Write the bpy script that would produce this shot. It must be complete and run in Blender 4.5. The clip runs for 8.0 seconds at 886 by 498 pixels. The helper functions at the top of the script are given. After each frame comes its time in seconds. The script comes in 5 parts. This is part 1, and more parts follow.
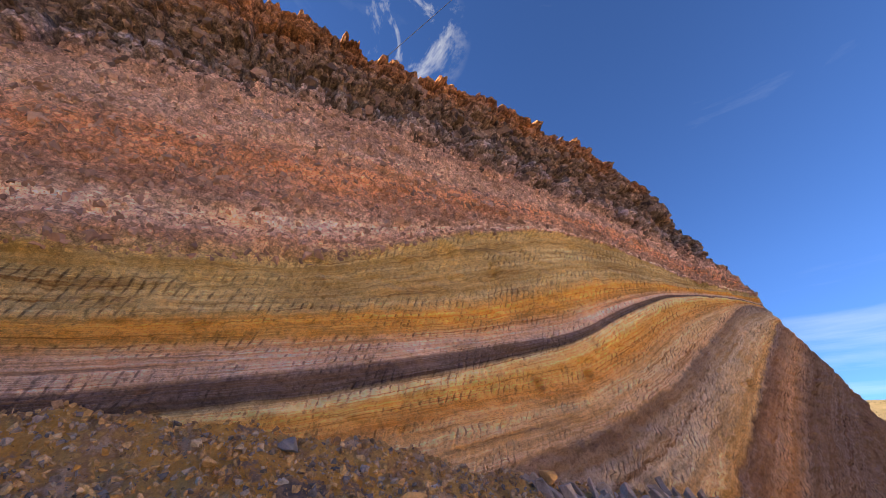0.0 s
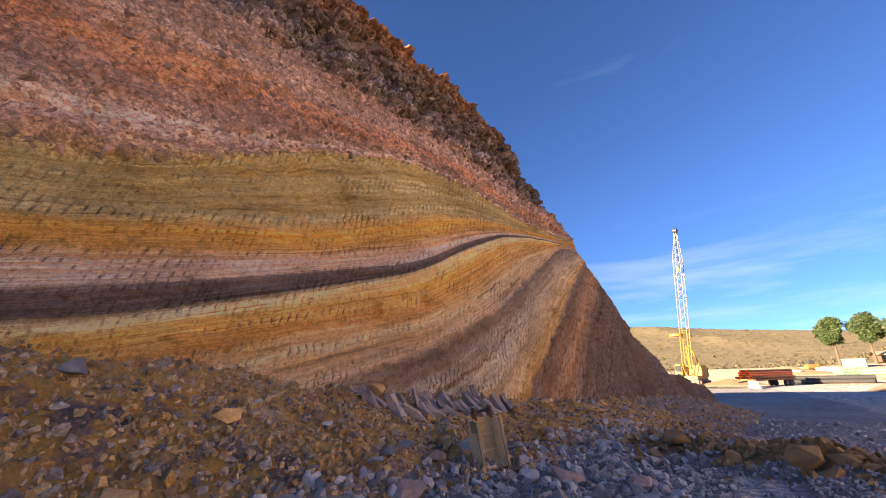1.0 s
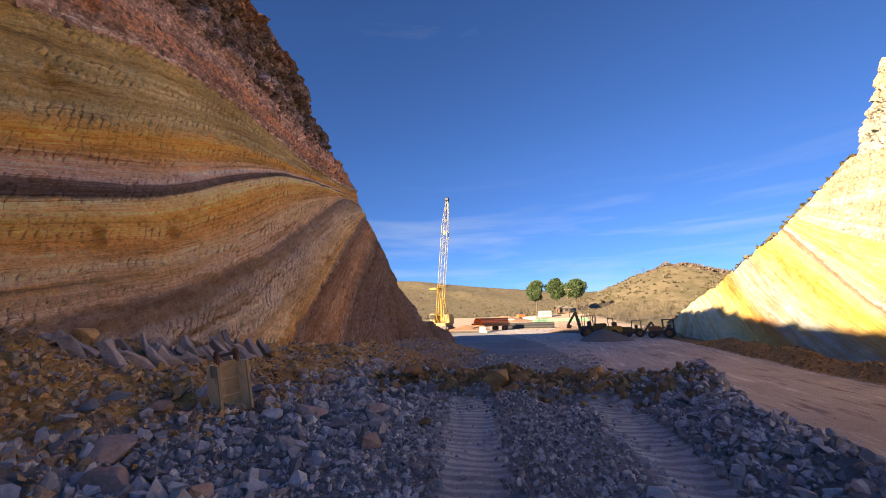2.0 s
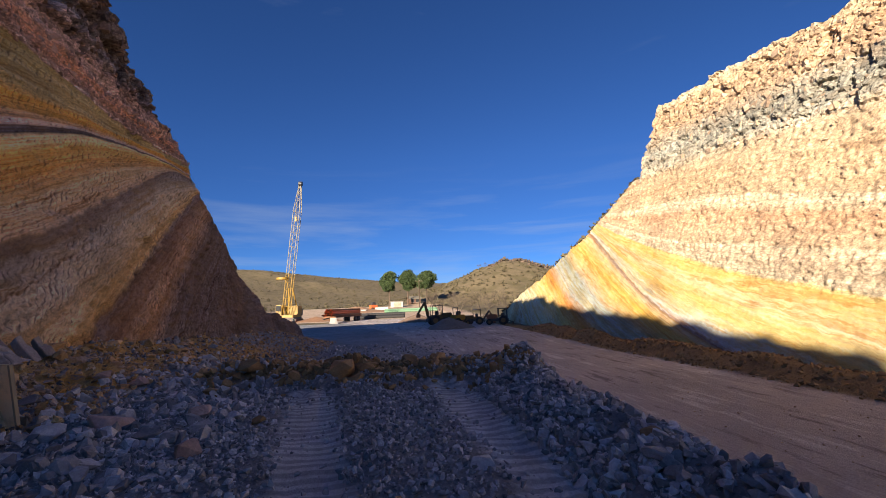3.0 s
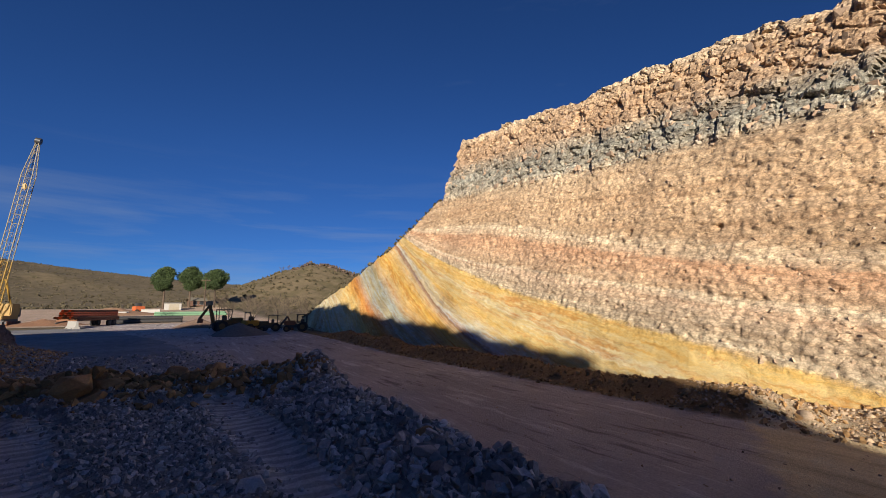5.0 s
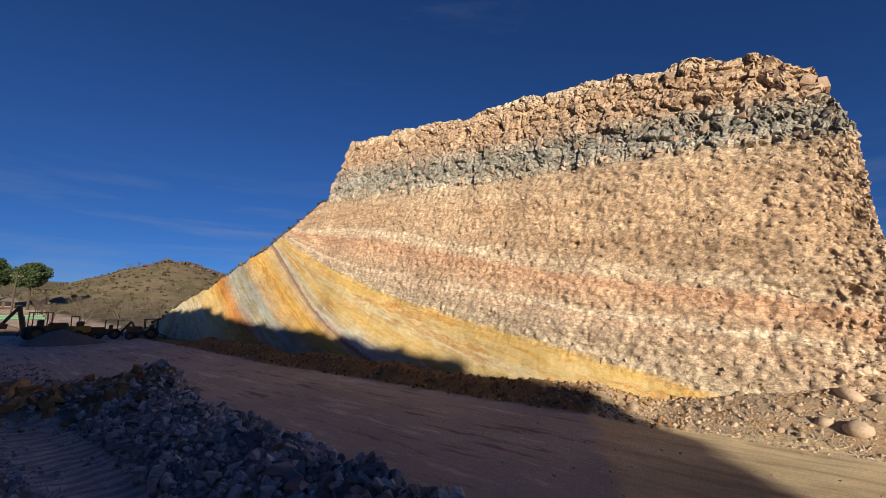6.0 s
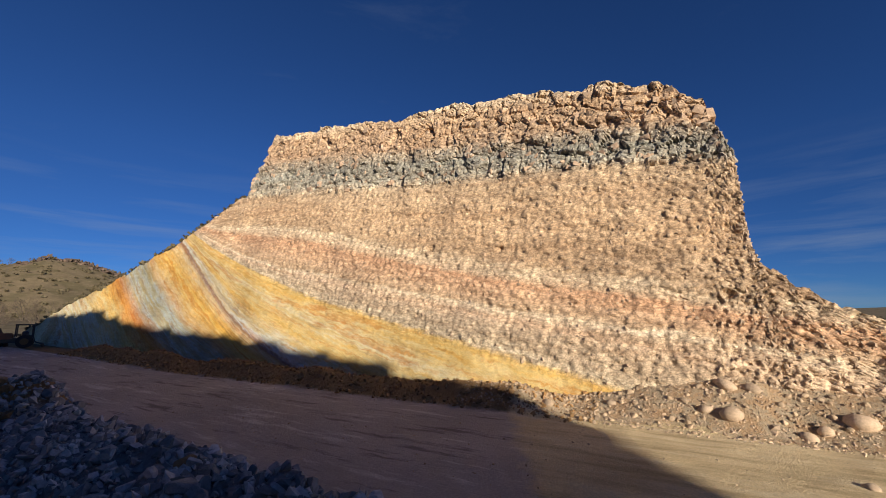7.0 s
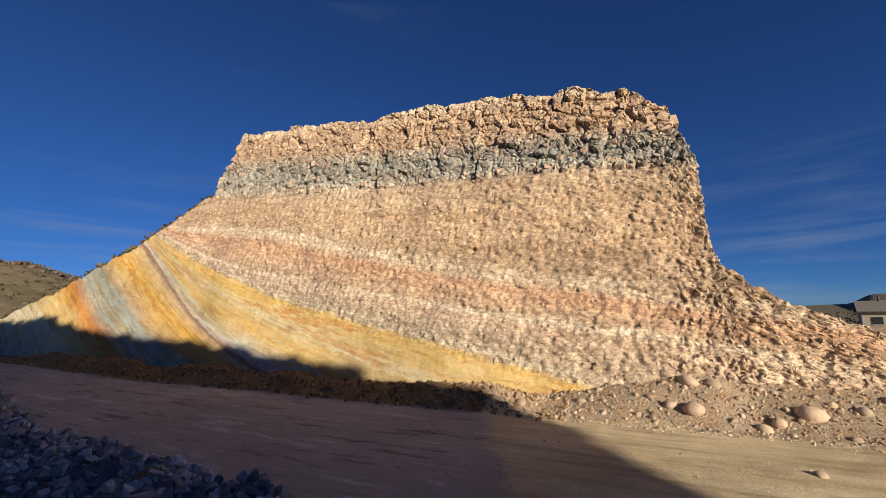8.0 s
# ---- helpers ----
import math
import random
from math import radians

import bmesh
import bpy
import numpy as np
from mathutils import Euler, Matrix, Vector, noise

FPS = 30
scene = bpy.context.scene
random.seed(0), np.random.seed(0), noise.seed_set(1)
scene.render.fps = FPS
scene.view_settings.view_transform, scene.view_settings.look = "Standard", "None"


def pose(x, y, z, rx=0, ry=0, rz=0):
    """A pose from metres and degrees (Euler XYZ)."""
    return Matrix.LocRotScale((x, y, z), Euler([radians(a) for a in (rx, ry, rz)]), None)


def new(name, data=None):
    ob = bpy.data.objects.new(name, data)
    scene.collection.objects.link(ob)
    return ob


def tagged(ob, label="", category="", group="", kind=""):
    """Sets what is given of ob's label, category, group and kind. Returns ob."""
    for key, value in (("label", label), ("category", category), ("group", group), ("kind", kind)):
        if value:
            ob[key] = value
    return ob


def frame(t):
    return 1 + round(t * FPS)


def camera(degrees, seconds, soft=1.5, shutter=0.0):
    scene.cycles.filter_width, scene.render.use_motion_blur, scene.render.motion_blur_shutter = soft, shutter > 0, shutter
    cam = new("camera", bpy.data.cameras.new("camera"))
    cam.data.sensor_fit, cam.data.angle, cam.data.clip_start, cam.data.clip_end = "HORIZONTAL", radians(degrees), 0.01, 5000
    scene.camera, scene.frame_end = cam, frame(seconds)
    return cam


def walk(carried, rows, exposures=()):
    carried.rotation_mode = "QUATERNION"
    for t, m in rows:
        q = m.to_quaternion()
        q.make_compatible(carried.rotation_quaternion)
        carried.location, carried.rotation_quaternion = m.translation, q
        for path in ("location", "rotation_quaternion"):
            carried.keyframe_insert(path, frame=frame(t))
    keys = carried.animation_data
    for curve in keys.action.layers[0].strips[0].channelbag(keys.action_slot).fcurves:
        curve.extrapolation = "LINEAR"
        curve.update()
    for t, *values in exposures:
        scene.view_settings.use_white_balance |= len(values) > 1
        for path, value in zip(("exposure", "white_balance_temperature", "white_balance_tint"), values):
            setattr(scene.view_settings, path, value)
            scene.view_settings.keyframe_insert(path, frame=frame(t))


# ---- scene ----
# ------------------------------------------------------------ camera
cam = camera(94.48, 8.0, soft=0.8)
PATH = [
    (0.0, -0.43, -0.70, 1.89, 116.93, -0.86, 62.77), (0.5, -0.37, -0.51, 1.84, 112.22, 0.24, 54.09),
    (1.0, -0.28, -0.31, 1.76, 107.37, 1.34, 43.38), (1.5, -0.20, -0.14, 1.67, 103.03, 1.90, 28.52),
    (2.0, -0.10, -0.05, 1.63, 99.80, 1.46, 13.21), (3.5, 0.00, 0.00, 1.60, 97.32, 2.37, -13.38),
    (4.0, 0.01, 0.00, 1.60, 97.50, 1.74, -19.15), (4.5, 0.04, 0.01, 1.60, 97.87, 0.93, -25.78),
    (6.0, 0.24, -0.01, 1.60, 99.05, -0.15, -49.79), (6.5, 0.26, -0.01, 1.59, 99.25, -0.13, -55.92),
    (7.0, 0.26, -0.03, 1.58, 99.45, 0.16, -59.79), (7.5, 0.27, -0.03, 1.58, 99.53, 0.52, -61.92),
    (8.0, 0.26, -0.04, 1.59, 99.60, 0.82, -63.42)]
walk(cam, [(t, pose(*row)) for t, *row in PATH],
     exposures=[(0.0, 2.62, 8000, 12), (1.0, 2.6, 8300, 12), (1.5, 2.35, 8500, 12), (2.0, 2.02, 7700, 12), (3.5, 0.98, 6500, 10), (4.5, 0.64, 6250, 10), (6.0, 0.5, 6300, 10), (8.0, 0.5, 6300, 10)])

# ------------------------------------------------------------ world and sun
SUN_EL, SUN_AZ = radians(16), math.atan2(-0.53, -0.848)
world = bpy.data.worlds.new("sky")
scene.world = world
world.use_nodes = True
wt = world.node_tree
sky = wt.nodes.new("ShaderNodeTexSky")
sky.sky_type, sky.sun_disc, sky.sun_elevation, sky.sun_rotation = "NISHITA", False, SUN_EL, SUN_AZ
sky.air_density, sky.dust_density, sky.ozone_density, sky.altitude = 0.75, 0.0, 5.0, 2000
wt.nodes["Background"].inputs["Strength"].default_value = 0.055


def world_node(kind, **inputs):
    n = wt.nodes.new(kind)
    for key, value in inputs.items():
        n.inputs[key].default_value = value
    return n


# deep winter sky with thin streaks of cirrus
tint = world_node("ShaderNodeMix")
tint.data_type, tint.blend_type = "RGBA", "MULTIPLY"
tint.inputs[0].default_value, tint.inputs[7].default_value = 1.0, (0.52, 0.75, 1.02, 1)
wt.links.new(sky.outputs[0], tint.inputs[6])
co = world_node("ShaderNodeTexCoord")
height = world_node("ShaderNodeSeparateXYZ")
wt.links.new(co.outputs["Generated"], height.inputs[0])
low = world_node("ShaderNodeMapRange", **{"From Min": 0.0, "From Max": 0.35, "To Min": 0.78, "To Max": 1.0})
wt.links.new(height.outputs[2], low.inputs["Value"])
deep = world_node("ShaderNodeMix")
deep.data_type, deep.blend_type = "RGBA", "MULTIPLY"
deep.inputs[0].default_value = 1.0
wt.links.new(tint.outputs[2], deep.inputs[6])
wt.links.new(low.outputs[0], deep.inputs[7])
stretch = world_node("ShaderNodeMapping", Rotation=(0.25, 0.1, 0.6), Scale=(1.2, 1.2, 7.0))
wt.links.new(co.outputs["Generated"], stretch.inputs["Vector"])
wisps = world_node("ShaderNodeTexNoise", Scale=2.0, Detail=9, Roughness=0.62, Distortion=0.5)
wt.links.new(stretch.outputs[0], wisps.inputs["Vector"])
thin = world_node("ShaderNodeValToRGB")
thin.color_ramp.elements[0].position, thin.color_ramp.elements[1].position = 0.63, 0.92
thin.color_ramp.elements[1].color = (0.12, 0.12, 0.12, 1)
wt.links.new(wisps.outputs["Fac"], thin.inputs["Fac"])
cirrus = world_node("ShaderNodeMix")
cirrus.data_type = "RGBA"
cirrus.inputs[7].default_value = (2.6, 3.2, 4.2, 1)
wt.links.new(thin.outputs[0], cirrus.inputs[0])
wt.links.new(deep.outputs[2], cirrus.inputs[6])
# soft bands of cirrus low over the land
flat = world_node("ShaderNodeMapping", Rotation=(0.06, 0.05, 0.3), Scale=(1.3, 1.3, 13.0))
wt.links.new(co.outputs["Generated"], flat.inputs["Vector"])
veil = world_node("ShaderNodeTexNoise", Scale=1.7, Detail=8, Roughness=0.58, Distortion=0.3)
wt.links.new(flat.outputs[0], veil.inputs["Vector"])
band = world_node("ShaderNodeMapRange", **{"From Min": 0.47, "From Max": 0.75, "To Max": 0.38})
wt.links.new(veil.outputs["Fac"], band.inputs["Value"])
fade = world_node("ShaderNodeMapRange", **{"From Min": 0.14, "From Max": 0.34, "To Min": 1.0, "To Max": 0.0})
wt.links.new(height.outputs[2], fade.inputs["Value"])
amount = world_node("ShaderNodeMath")
amount.operation = "MULTIPLY"
wt.links.new(band.outputs[0], amount.inputs[0])
wt.links.new(fade.outputs[0], amount.inputs[1])
veiled = world_node("ShaderNodeMix")
veiled.data_type = "RGBA"
veiled.inputs[7].default_value = (3.4, 4.0, 4.9, 1)
wt.links.new(amount.outputs[0], veiled.inputs[0])
wt.links.new(cirrus.outputs[2], veiled.inputs[6])
aim = world_node("ShaderNodeVectorMath")
aim.operation = "DOT_PRODUCT"
aim.inputs[1].default_value = (-0.56, 0.19, 0.807)
wt.links.new(co.outputs["Generated"], aim.inputs[0])
near = world_node("ShaderNodeMapRange", **{"From Min": 0.991, "From Max": 1.0})
wt.links.new(aim.outputs["Value"], near.inputs["Value"])
curl = world_node("ShaderNodeTexNoise", Scale=7.0, Detail=10, Roughness=0.68, Distortion=0.6)
wt.links.new(co.outputs["Generated"], curl.inputs["Vector"])
tuft = world_node("ShaderNodeMapRange", **{"From Min": 0.51, "From Max": 0.72, "To Max": 1.0})
wt.links.new(curl.outputs["Fac"], tuft.inputs["Value"])
both = world_node("ShaderNodeMath")
both.operation = "MULTIPLY"
wt.links.new(near.outputs[0], both.inputs[0])
wt.links.new(tuft.outputs[0], both.inputs[1])
cloud = world_node("ShaderNodeMix")
cloud.data_type = "RGBA"
cloud.inputs[7].default_value = (3.2, 3.5, 3.9, 1)
wt.links.new(both.outputs[0], cloud.inputs[0])
wt.links.new(veiled.outputs[2], cloud.inputs[6])
wt.links.new(cloud.outputs[2], wt.nodes["Background"].inputs["Color"])
sun = new("sun", bpy.data.lights.new("sun", "SUN"))
sun.data.energy, sun.data.angle, sun.data.color = 5.0, radians(0.55), (1.0, 0.87, 0.70)
sun.rotation_euler = Vector((math.sin(SUN_AZ) * math.cos(SUN_EL), math.cos(SUN_AZ) * math.cos(SUN_EL), math.sin(SUN_EL))).to_track_quat("Z", "Y").to_euler()

# ------------------------------------------------------------ noise on arrays


def hashed(i, j, k, seed):
    h = (i * 374761393 + j * 668265263 + k * 2147483647 + seed * 974634777) & 0xFFFFFFFF
    h = ((h ^ (h >> 13)) * 1274126177) & 0xFFFFFFFF
    h = ((h ^ (h >> 16)) * 2246822519) & 0xFFFFFFFF
    return ((h ^ (h >> 15)) & 0xFFFFFF) / 0xFFFFFF


def vnoise(x, y, z, seed=0):
    i, j, k = np.floor(x).astype(np.int64), np.floor(y).astype(np.int64), np.floor(z).astype(np.int64)
    u, v, w = x - i, y - j, z - k
    u, v, w = (a * a * (3 - 2 * a) for a in (u, v, w))
    out = 0
    for a in (0, 1):
        for b in (0, 1):
            for c in (0, 1):
                out = out + (u if a else 1 - u) * (v if b else 1 - v) * (w if c else 1 - w) * hashed(i + a, j + b, k + c, seed)
    return out * 2 - 1


def fbm(x, y, z, octaves=4, seed=0, gain=0.5):
    out, amp = 0, 1.0
    for o in range(octaves):
        out = out + amp * vnoise(x, y, z, seed + o * 17)
        x, y, z, amp = x * 2.03 + 5.1, y * 2.03 + 1.7, z * 2.03 + 3.3, amp * gain
    return out


def cells(x, y, z, seed=0):
    """Nearest and second distance to scattered points, and a random number for the nearest point."""
    i, j, k = np.floor(x).astype(np.int64), np.floor(y).astype(np.int64), np.floor(z).astype(np.int64)
    d1, d2, rnd = np.full(x.shape, 9.0), np.full(x.shape, 9.0), np.zeros(x.shape)
    for a in (-1, 0, 1):
        for b in (-1, 0, 1):
            for c in (-1, 0, 1):
                p, q, r = i + a, j + b, k + c
                dx = p + hashed(p, q, r, seed) - x
                dy = q + hashed(p, q, r, seed + 1) - y
                dz = r + hashed(p, q, r, seed + 2) - z
                d = np.sqrt(dx * dx + dy * dy + dz * dz)
                near = d < d1
                d2 = np.where(near, d1, np.minimum(d2, d))
                rnd = np.where(near, hashed(p, q, r, seed + 3), rnd)
                d1 = np.where(near, d, d1)
    return d1, d2, rnd


def step(a, b, x):
    t = np.clip((x - a) / (b - a), 0, 1)
    return t * t * (3 - 2 * t)


def bump_at(x, c, s):
    return np.exp(-((x - c) / s) ** 2)


# ------------------------------------------------------------ materials


def nodes_of(name):
    m = bpy.data.materials.new(name)
    m.use_nodes = True
    return m, m.node_tree, m.node_tree.nodes["Principled BSDF"]


def node(t, kind, **inputs):
    n = t.nodes.new(kind)
    for key, value in inputs.items():
        n.inputs[key.replace("_", " ")].default_value = value
    return n


def noise_node(t, scale, detail=6, rough=0.6, stretch=None):
    n = node(t, "ShaderNodeTexNoise", Scale=scale, Detail=detail, Roughness=rough)
    co = t.nodes.new("ShaderNodeTexCoord")
    if stretch:
        mp = node(t, "ShaderNodeMapping", Scale=stretch)
        t.links.new(co.outputs["Object"], mp.inputs["Vector"])
        t.links.new(mp.outputs[0], n.inputs["Vector"])
    else:
        t.links.new(co.outputs["Object"], n.inputs["Vector"])
    return n


def ramp(t, source, stops):
    r = t.nodes.new("ShaderNodeValToRGB")
    el = r.color_ramp.elements
    while len(el) < len(stops):
        el.new(0.5)
    for e, (p, c) in zip(el, stops):
        e.position, e.color = p, (c if len(c) == 4 else (*c, 1))
    t.links.new(source, r.inputs["Fac"])
    return r.outputs["Color"]


def math_node(t, op, a, b):
    n = t.nodes.new("ShaderNodeMath")
    n.operation = op
    for s, v in ((0, a), (1, b)):
        if isinstance(v, (int, float)):
            n.inputs[s].default_value = v
        else:
            t.links.new(v, n.inputs[s])
    return n.outputs[0]


def mix(t, fac, a, b, blend="MIX"):
    n = t.nodes.new("ShaderNodeMix")
    n.data_type, n.blend_type = "RGBA", blend
    for s, v in ((0, fac), (6, a), (7, b)):
        if isinstance(v, (int, float)):
            n.inputs[s].default_value = v
        elif isinstance(v, tuple):
            n.inputs[s].default_value = (*v, 1)
        else:
            t.links.new(v, n.inputs[s])
    return n.outputs[2]


def attr(t, name):
    n = t.nodes.new("ShaderNodeAttribute")
    n.attribute_name = name
    return n.outputs["Fac"]


def bumped(t, bsdf, height, strength, distance):
    b = node(t, "ShaderNodeBump", Strength=strength, Distance=distance)
    t.links.new(height, b.inputs["Height"])
    t.links.new(b.outputs[0], bsdf.inputs["Normal"])


def rock(name, a, b, scale=3.0, rough=0.9, bump=0.5, spread=0.5):
    """Broken stone between two colours, each piece a little different."""
    m, t, bsdf = nodes_of(name)
    n1, n2 = noise_node(t, scale), noise_node(t, scale * 9, 4, 0.7)
    c = ramp(t, n1.outputs["Fac"], [(0.3, a), (0.7, b)])
    info = t.nodes.new("ShaderNodeObjectInfo")
    geo = t.nodes.new("ShaderNodeNewGeometry")
    r = math_node(t, "FRACT", math_node(t, "ADD", info.outputs["Random"], geo.outputs["Random Per Island"]), 0)
    lo, hi = 1 - spread, 1 + spread * 0.6
    c = mix(t, 1.0, c, ramp(t, r, [(0.0, (lo, lo, lo)), (1.0, (hi, hi * 0.98, hi * 0.95))]), "MULTIPLY")
    c = mix(t, 0.6, c, ramp(t, n2.outputs["Fac"], [(0.3, (0.55, 0.55, 0.55)), (0.7, (1.25, 1.25, 1.25))]), "MULTIPLY")
    t.links.new(c, bsdf.inputs["Base Color"])
    bsdf.inputs["Roughness"].default_value = rough
    bumped(t, bsdf, n2.outputs["Fac"], bump, 0.03)
    return m


def paint(name, a, rough=0.5, metal=0.0, wear=(0.2, 0.15, 0.1), amount=0.35):
    m, t, bsdf = nodes_of(name)
    n = noise_node(t, 4, 8, 0.7)
    f = ramp(t, n.outputs["Fac"], [(0.5, (0, 0, 0)), (0.75, (amount, amount, amount))])
    t.links.new(mix(t, f, a, wear), bsdf.inputs["Base Color"])
    bsdf.inputs["Roughness"].default_value, bsdf.inputs["Metallic"].default_value = rough, metal
    return m


def strata(name, stops, laminae, grooved, wobble=0.35, gain=1.32, mosaic=0.4, rugged=1.0, lumpy=0.55, green=1.0, smooth=0.9):
    """Bedded rock: the colour follows the bed number held by the mesh, with streaks, stones and fine joints."""
    m, t, bsdf = nodes_of(name)
    big, mid, fine = noise_node(t, 0.35, 5), noise_node(t, 2.2, 8, 0.7), noise_node(t, 11, 10, 0.85)
    thin = noise_node(t, 1.0, 6, 0.65, (1.0, 0.25, 5.0))
    bed, stony = attr(t, "bed"), attr(t, "stony")
    ash = math_node(t, "SUBTRACT", 1.0, stony)
    w = math_node(t, "ADD", bed, math_node(t, "MULTIPLY", math_node(t, "SUBTRACT", mid.outputs["Fac"], 0.5), wobble))
    w = math_node(t, "ADD", w, math_node(t, "MULTIPLY", math_node(t, "SUBTRACT", thin.outputs["Fac"], 0.5), math_node(t, "MULTIPLY", stony, 0.3)))
    c = ramp(t, math_node(t, "DIVIDE", w, 12.0), [(s / 12.0, col) for s, col in stops])
    c = mix(t, 0.7, c, ramp(t, big.outputs["Fac"], [(0.35, (0.75, 0.73, 0.71)), (0.65, (1.2, 1.18, 1.12))]), "MULTIPLY")
    c = mix(t, math_node(t, "MULTIPLY", stony, 0.3), c, mix(t, 1.0, c, ramp(t, thin.outputs["Fac"], [(0.35, (0.65, 0.62, 0.6)), (0.62, (1.25, 1.25, 1.25))]), "MULTIPLY"))
    # fine tone varies the rock and also paints shade into its small hollows
    c = mix(t, math_node(t, "ADD", math_node(t, "MULTIPLY", stony, 1 - smooth), smooth), c, ramp(t, fine.outputs["Fac"], [(0.40, (0.58, 0.56, 0.54)), (0.47, (0.97, 0.97, 0.97)), (0.54, (1.06, 1.06, 1.06)), (0.62, (1.35, 1.34, 1.32))]), "MULTIPLY")
    patch, grit = noise_node(t, 1.5, 7, 0.7, (1.0, 0.55, 1.7)), noise_node(t, 42, 5, 0.8)
    c = mix(t, math_node(t, "MULTIPLY", stony, mosaic * 1.1), c, mix(t, 1.0, c, ramp(t, patch.outputs["Fac"], [(0.34, (0.68, 0.64, 0.62)), (0.5, (1.0, 1.0, 1.0)), (0.66, (1.32, 1.32, 1.3))]), "MULTIPLY"))
    # grit tone likewise mixes rock colour with painted shade of tiny relief
    c = mix(t, 0.6, c, ramp(t, grit.outputs["Fac"], [(0.38, (0.55, 0.54, 0.53)), (0.5, (1, 1, 1)), (0.62, (1.4, 1.39, 1.38))]), "MULTIPLY")
    # laminae that follow the beds, broad and thin
    pos = t.nodes.new("ShaderNodeSeparateXYZ")
    t.links.new(t.nodes.new("ShaderNodeTexCoord").outputs["Object"], pos.inputs[0])
    rows = None
    for freq, run, amount in ((4.6, 0.10, 0.95), (15.0, 0.22, 0.75)):
        along = t.nodes.new("ShaderNodeCombineXYZ")
        t.links.new(math_node(t, "MULTIPLY", math_node(t, "ADD", bed, math_node(t, "MULTIPLY", mid.outputs["Fac"], 0.14)), freq), along.inputs[0])
        t.links.new(math_node(t, "MULTIPLY", pos.outputs[1], run), along.inputs[1])
        lam = node(t, "ShaderNodeTexNoise", Scale=1.0, Detail=8, Roughness=0.7)
        t.links.new(along.outputs[0], lam.inputs["Vector"])
        c = mix(t, math_node(t, "MULTIPLY", ash, amount), c, mix(t, 1.0, c, ramp(t, lam.outputs["Fac"], laminae), "MULTIPLY"))
        c = mix(t, math_node(t, "MULTIPLY", stony, 0.5), c, mix(t, 1.0, c, ramp(t, lam.outputs["Fac"], [(0.38, (0.80, 0.72, 0.68)), (0.5, (1.0, 1.0, 1.0)), (0.62, (1.22, 1.25, 1.3))]), "MULTIPLY"))
        rows = rows or ramp(t, lam.outputs["Fac"], [(0.46, (0, 0, 0)), (0.53, (1, 1, 1))])
    # rows of scraped tooth marks across the beds, shade in the grooves painted into the colour
    slant = node(t, "ShaderNodeMapping", Rotation=(0.3, 0, 0))
    t.links.new(t.nodes.new("ShaderNodeTexCoord").outputs["Object"], slant.inputs["Vector"])
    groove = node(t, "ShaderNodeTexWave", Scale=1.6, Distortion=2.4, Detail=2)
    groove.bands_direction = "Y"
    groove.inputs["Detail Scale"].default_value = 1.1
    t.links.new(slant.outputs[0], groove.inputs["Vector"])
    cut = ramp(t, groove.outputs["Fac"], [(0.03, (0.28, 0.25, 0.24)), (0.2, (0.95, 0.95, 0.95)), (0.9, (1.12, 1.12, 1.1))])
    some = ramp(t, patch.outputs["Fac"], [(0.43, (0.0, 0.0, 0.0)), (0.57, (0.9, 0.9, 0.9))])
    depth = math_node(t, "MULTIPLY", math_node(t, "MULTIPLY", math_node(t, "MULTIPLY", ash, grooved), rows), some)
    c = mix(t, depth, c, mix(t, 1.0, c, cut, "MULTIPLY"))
    crack = node(t, "ShaderNodeTexVoronoi", Scale=2.3)
    crack.feature = "DISTANCE_TO_EDGE"
    warp = mix(t, 0.12, t.nodes.new("ShaderNodeTexCoord").outputs["Object"], mid.outputs["Color"])
    t.links.new(warp, crack.inputs["Vector"])
    c = mix(t, math_node(t, "MULTIPLY", stony, 0.5), c, mix(t, 1.0, c, ramp(t, crack.outputs["Distance"], [(0.0, (0.35, 0.33, 0.32)), (0.04, (1, 1, 1))]), "MULTIPLY"))
    split = node(t, "ShaderNodeTexVoronoi", Scale=6.0)
    split.feature = "DISTANCE_TO_EDGE"
    flatten = node(t, "ShaderNodeMapping", Scale=(1.0, 0.6, 1.5))
    t.links.new(warp, flatten.inputs["Vector"])
    t.links.new(flatten.outputs[0], split.inputs["Vector"])
    c = mix(t, math_node(t, "MULTIPLY", stony, 0.45), c, mix(t, 1.0, c, ramp(t, split.outputs["Distance"], [(0.0, (0.3, 0.28, 0.27)), (0.09, (1, 1, 1)), (0.3, (1.15, 1.15, 1.15))]), "MULTIPLY"))
    # loose stones painted into the rubble beds, pale centres and shaded gaps by colour
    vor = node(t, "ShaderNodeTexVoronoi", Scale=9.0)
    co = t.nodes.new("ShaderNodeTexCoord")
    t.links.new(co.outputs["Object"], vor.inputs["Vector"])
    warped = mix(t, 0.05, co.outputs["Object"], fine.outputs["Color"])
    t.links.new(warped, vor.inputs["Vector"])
    for scale, lo, hi in ((3.4, 0.72, 1.30), (9.0, 0.55, 1.55), (21.0, 0.6, 1.5)):
        cell = node(t, "ShaderNodeTexVoronoi", Scale=scale)
        t.links.new(warped, cell.inputs["Vector"])
        sep = t.nodes.new("ShaderNodeSeparateColor")
        t.links.new(cell.outputs["Color"], sep.inputs[0])
        c = mix(t, math_node(t, "MULTIPLY", stony, mosaic), c, mix(t, 1.0, c, ramp(t, sep.outputs[0], [(0.0, (lo, lo * 0.98, lo * 0.97)), (1.0, (hi, hi, hi))]), "MULTIPLY"))
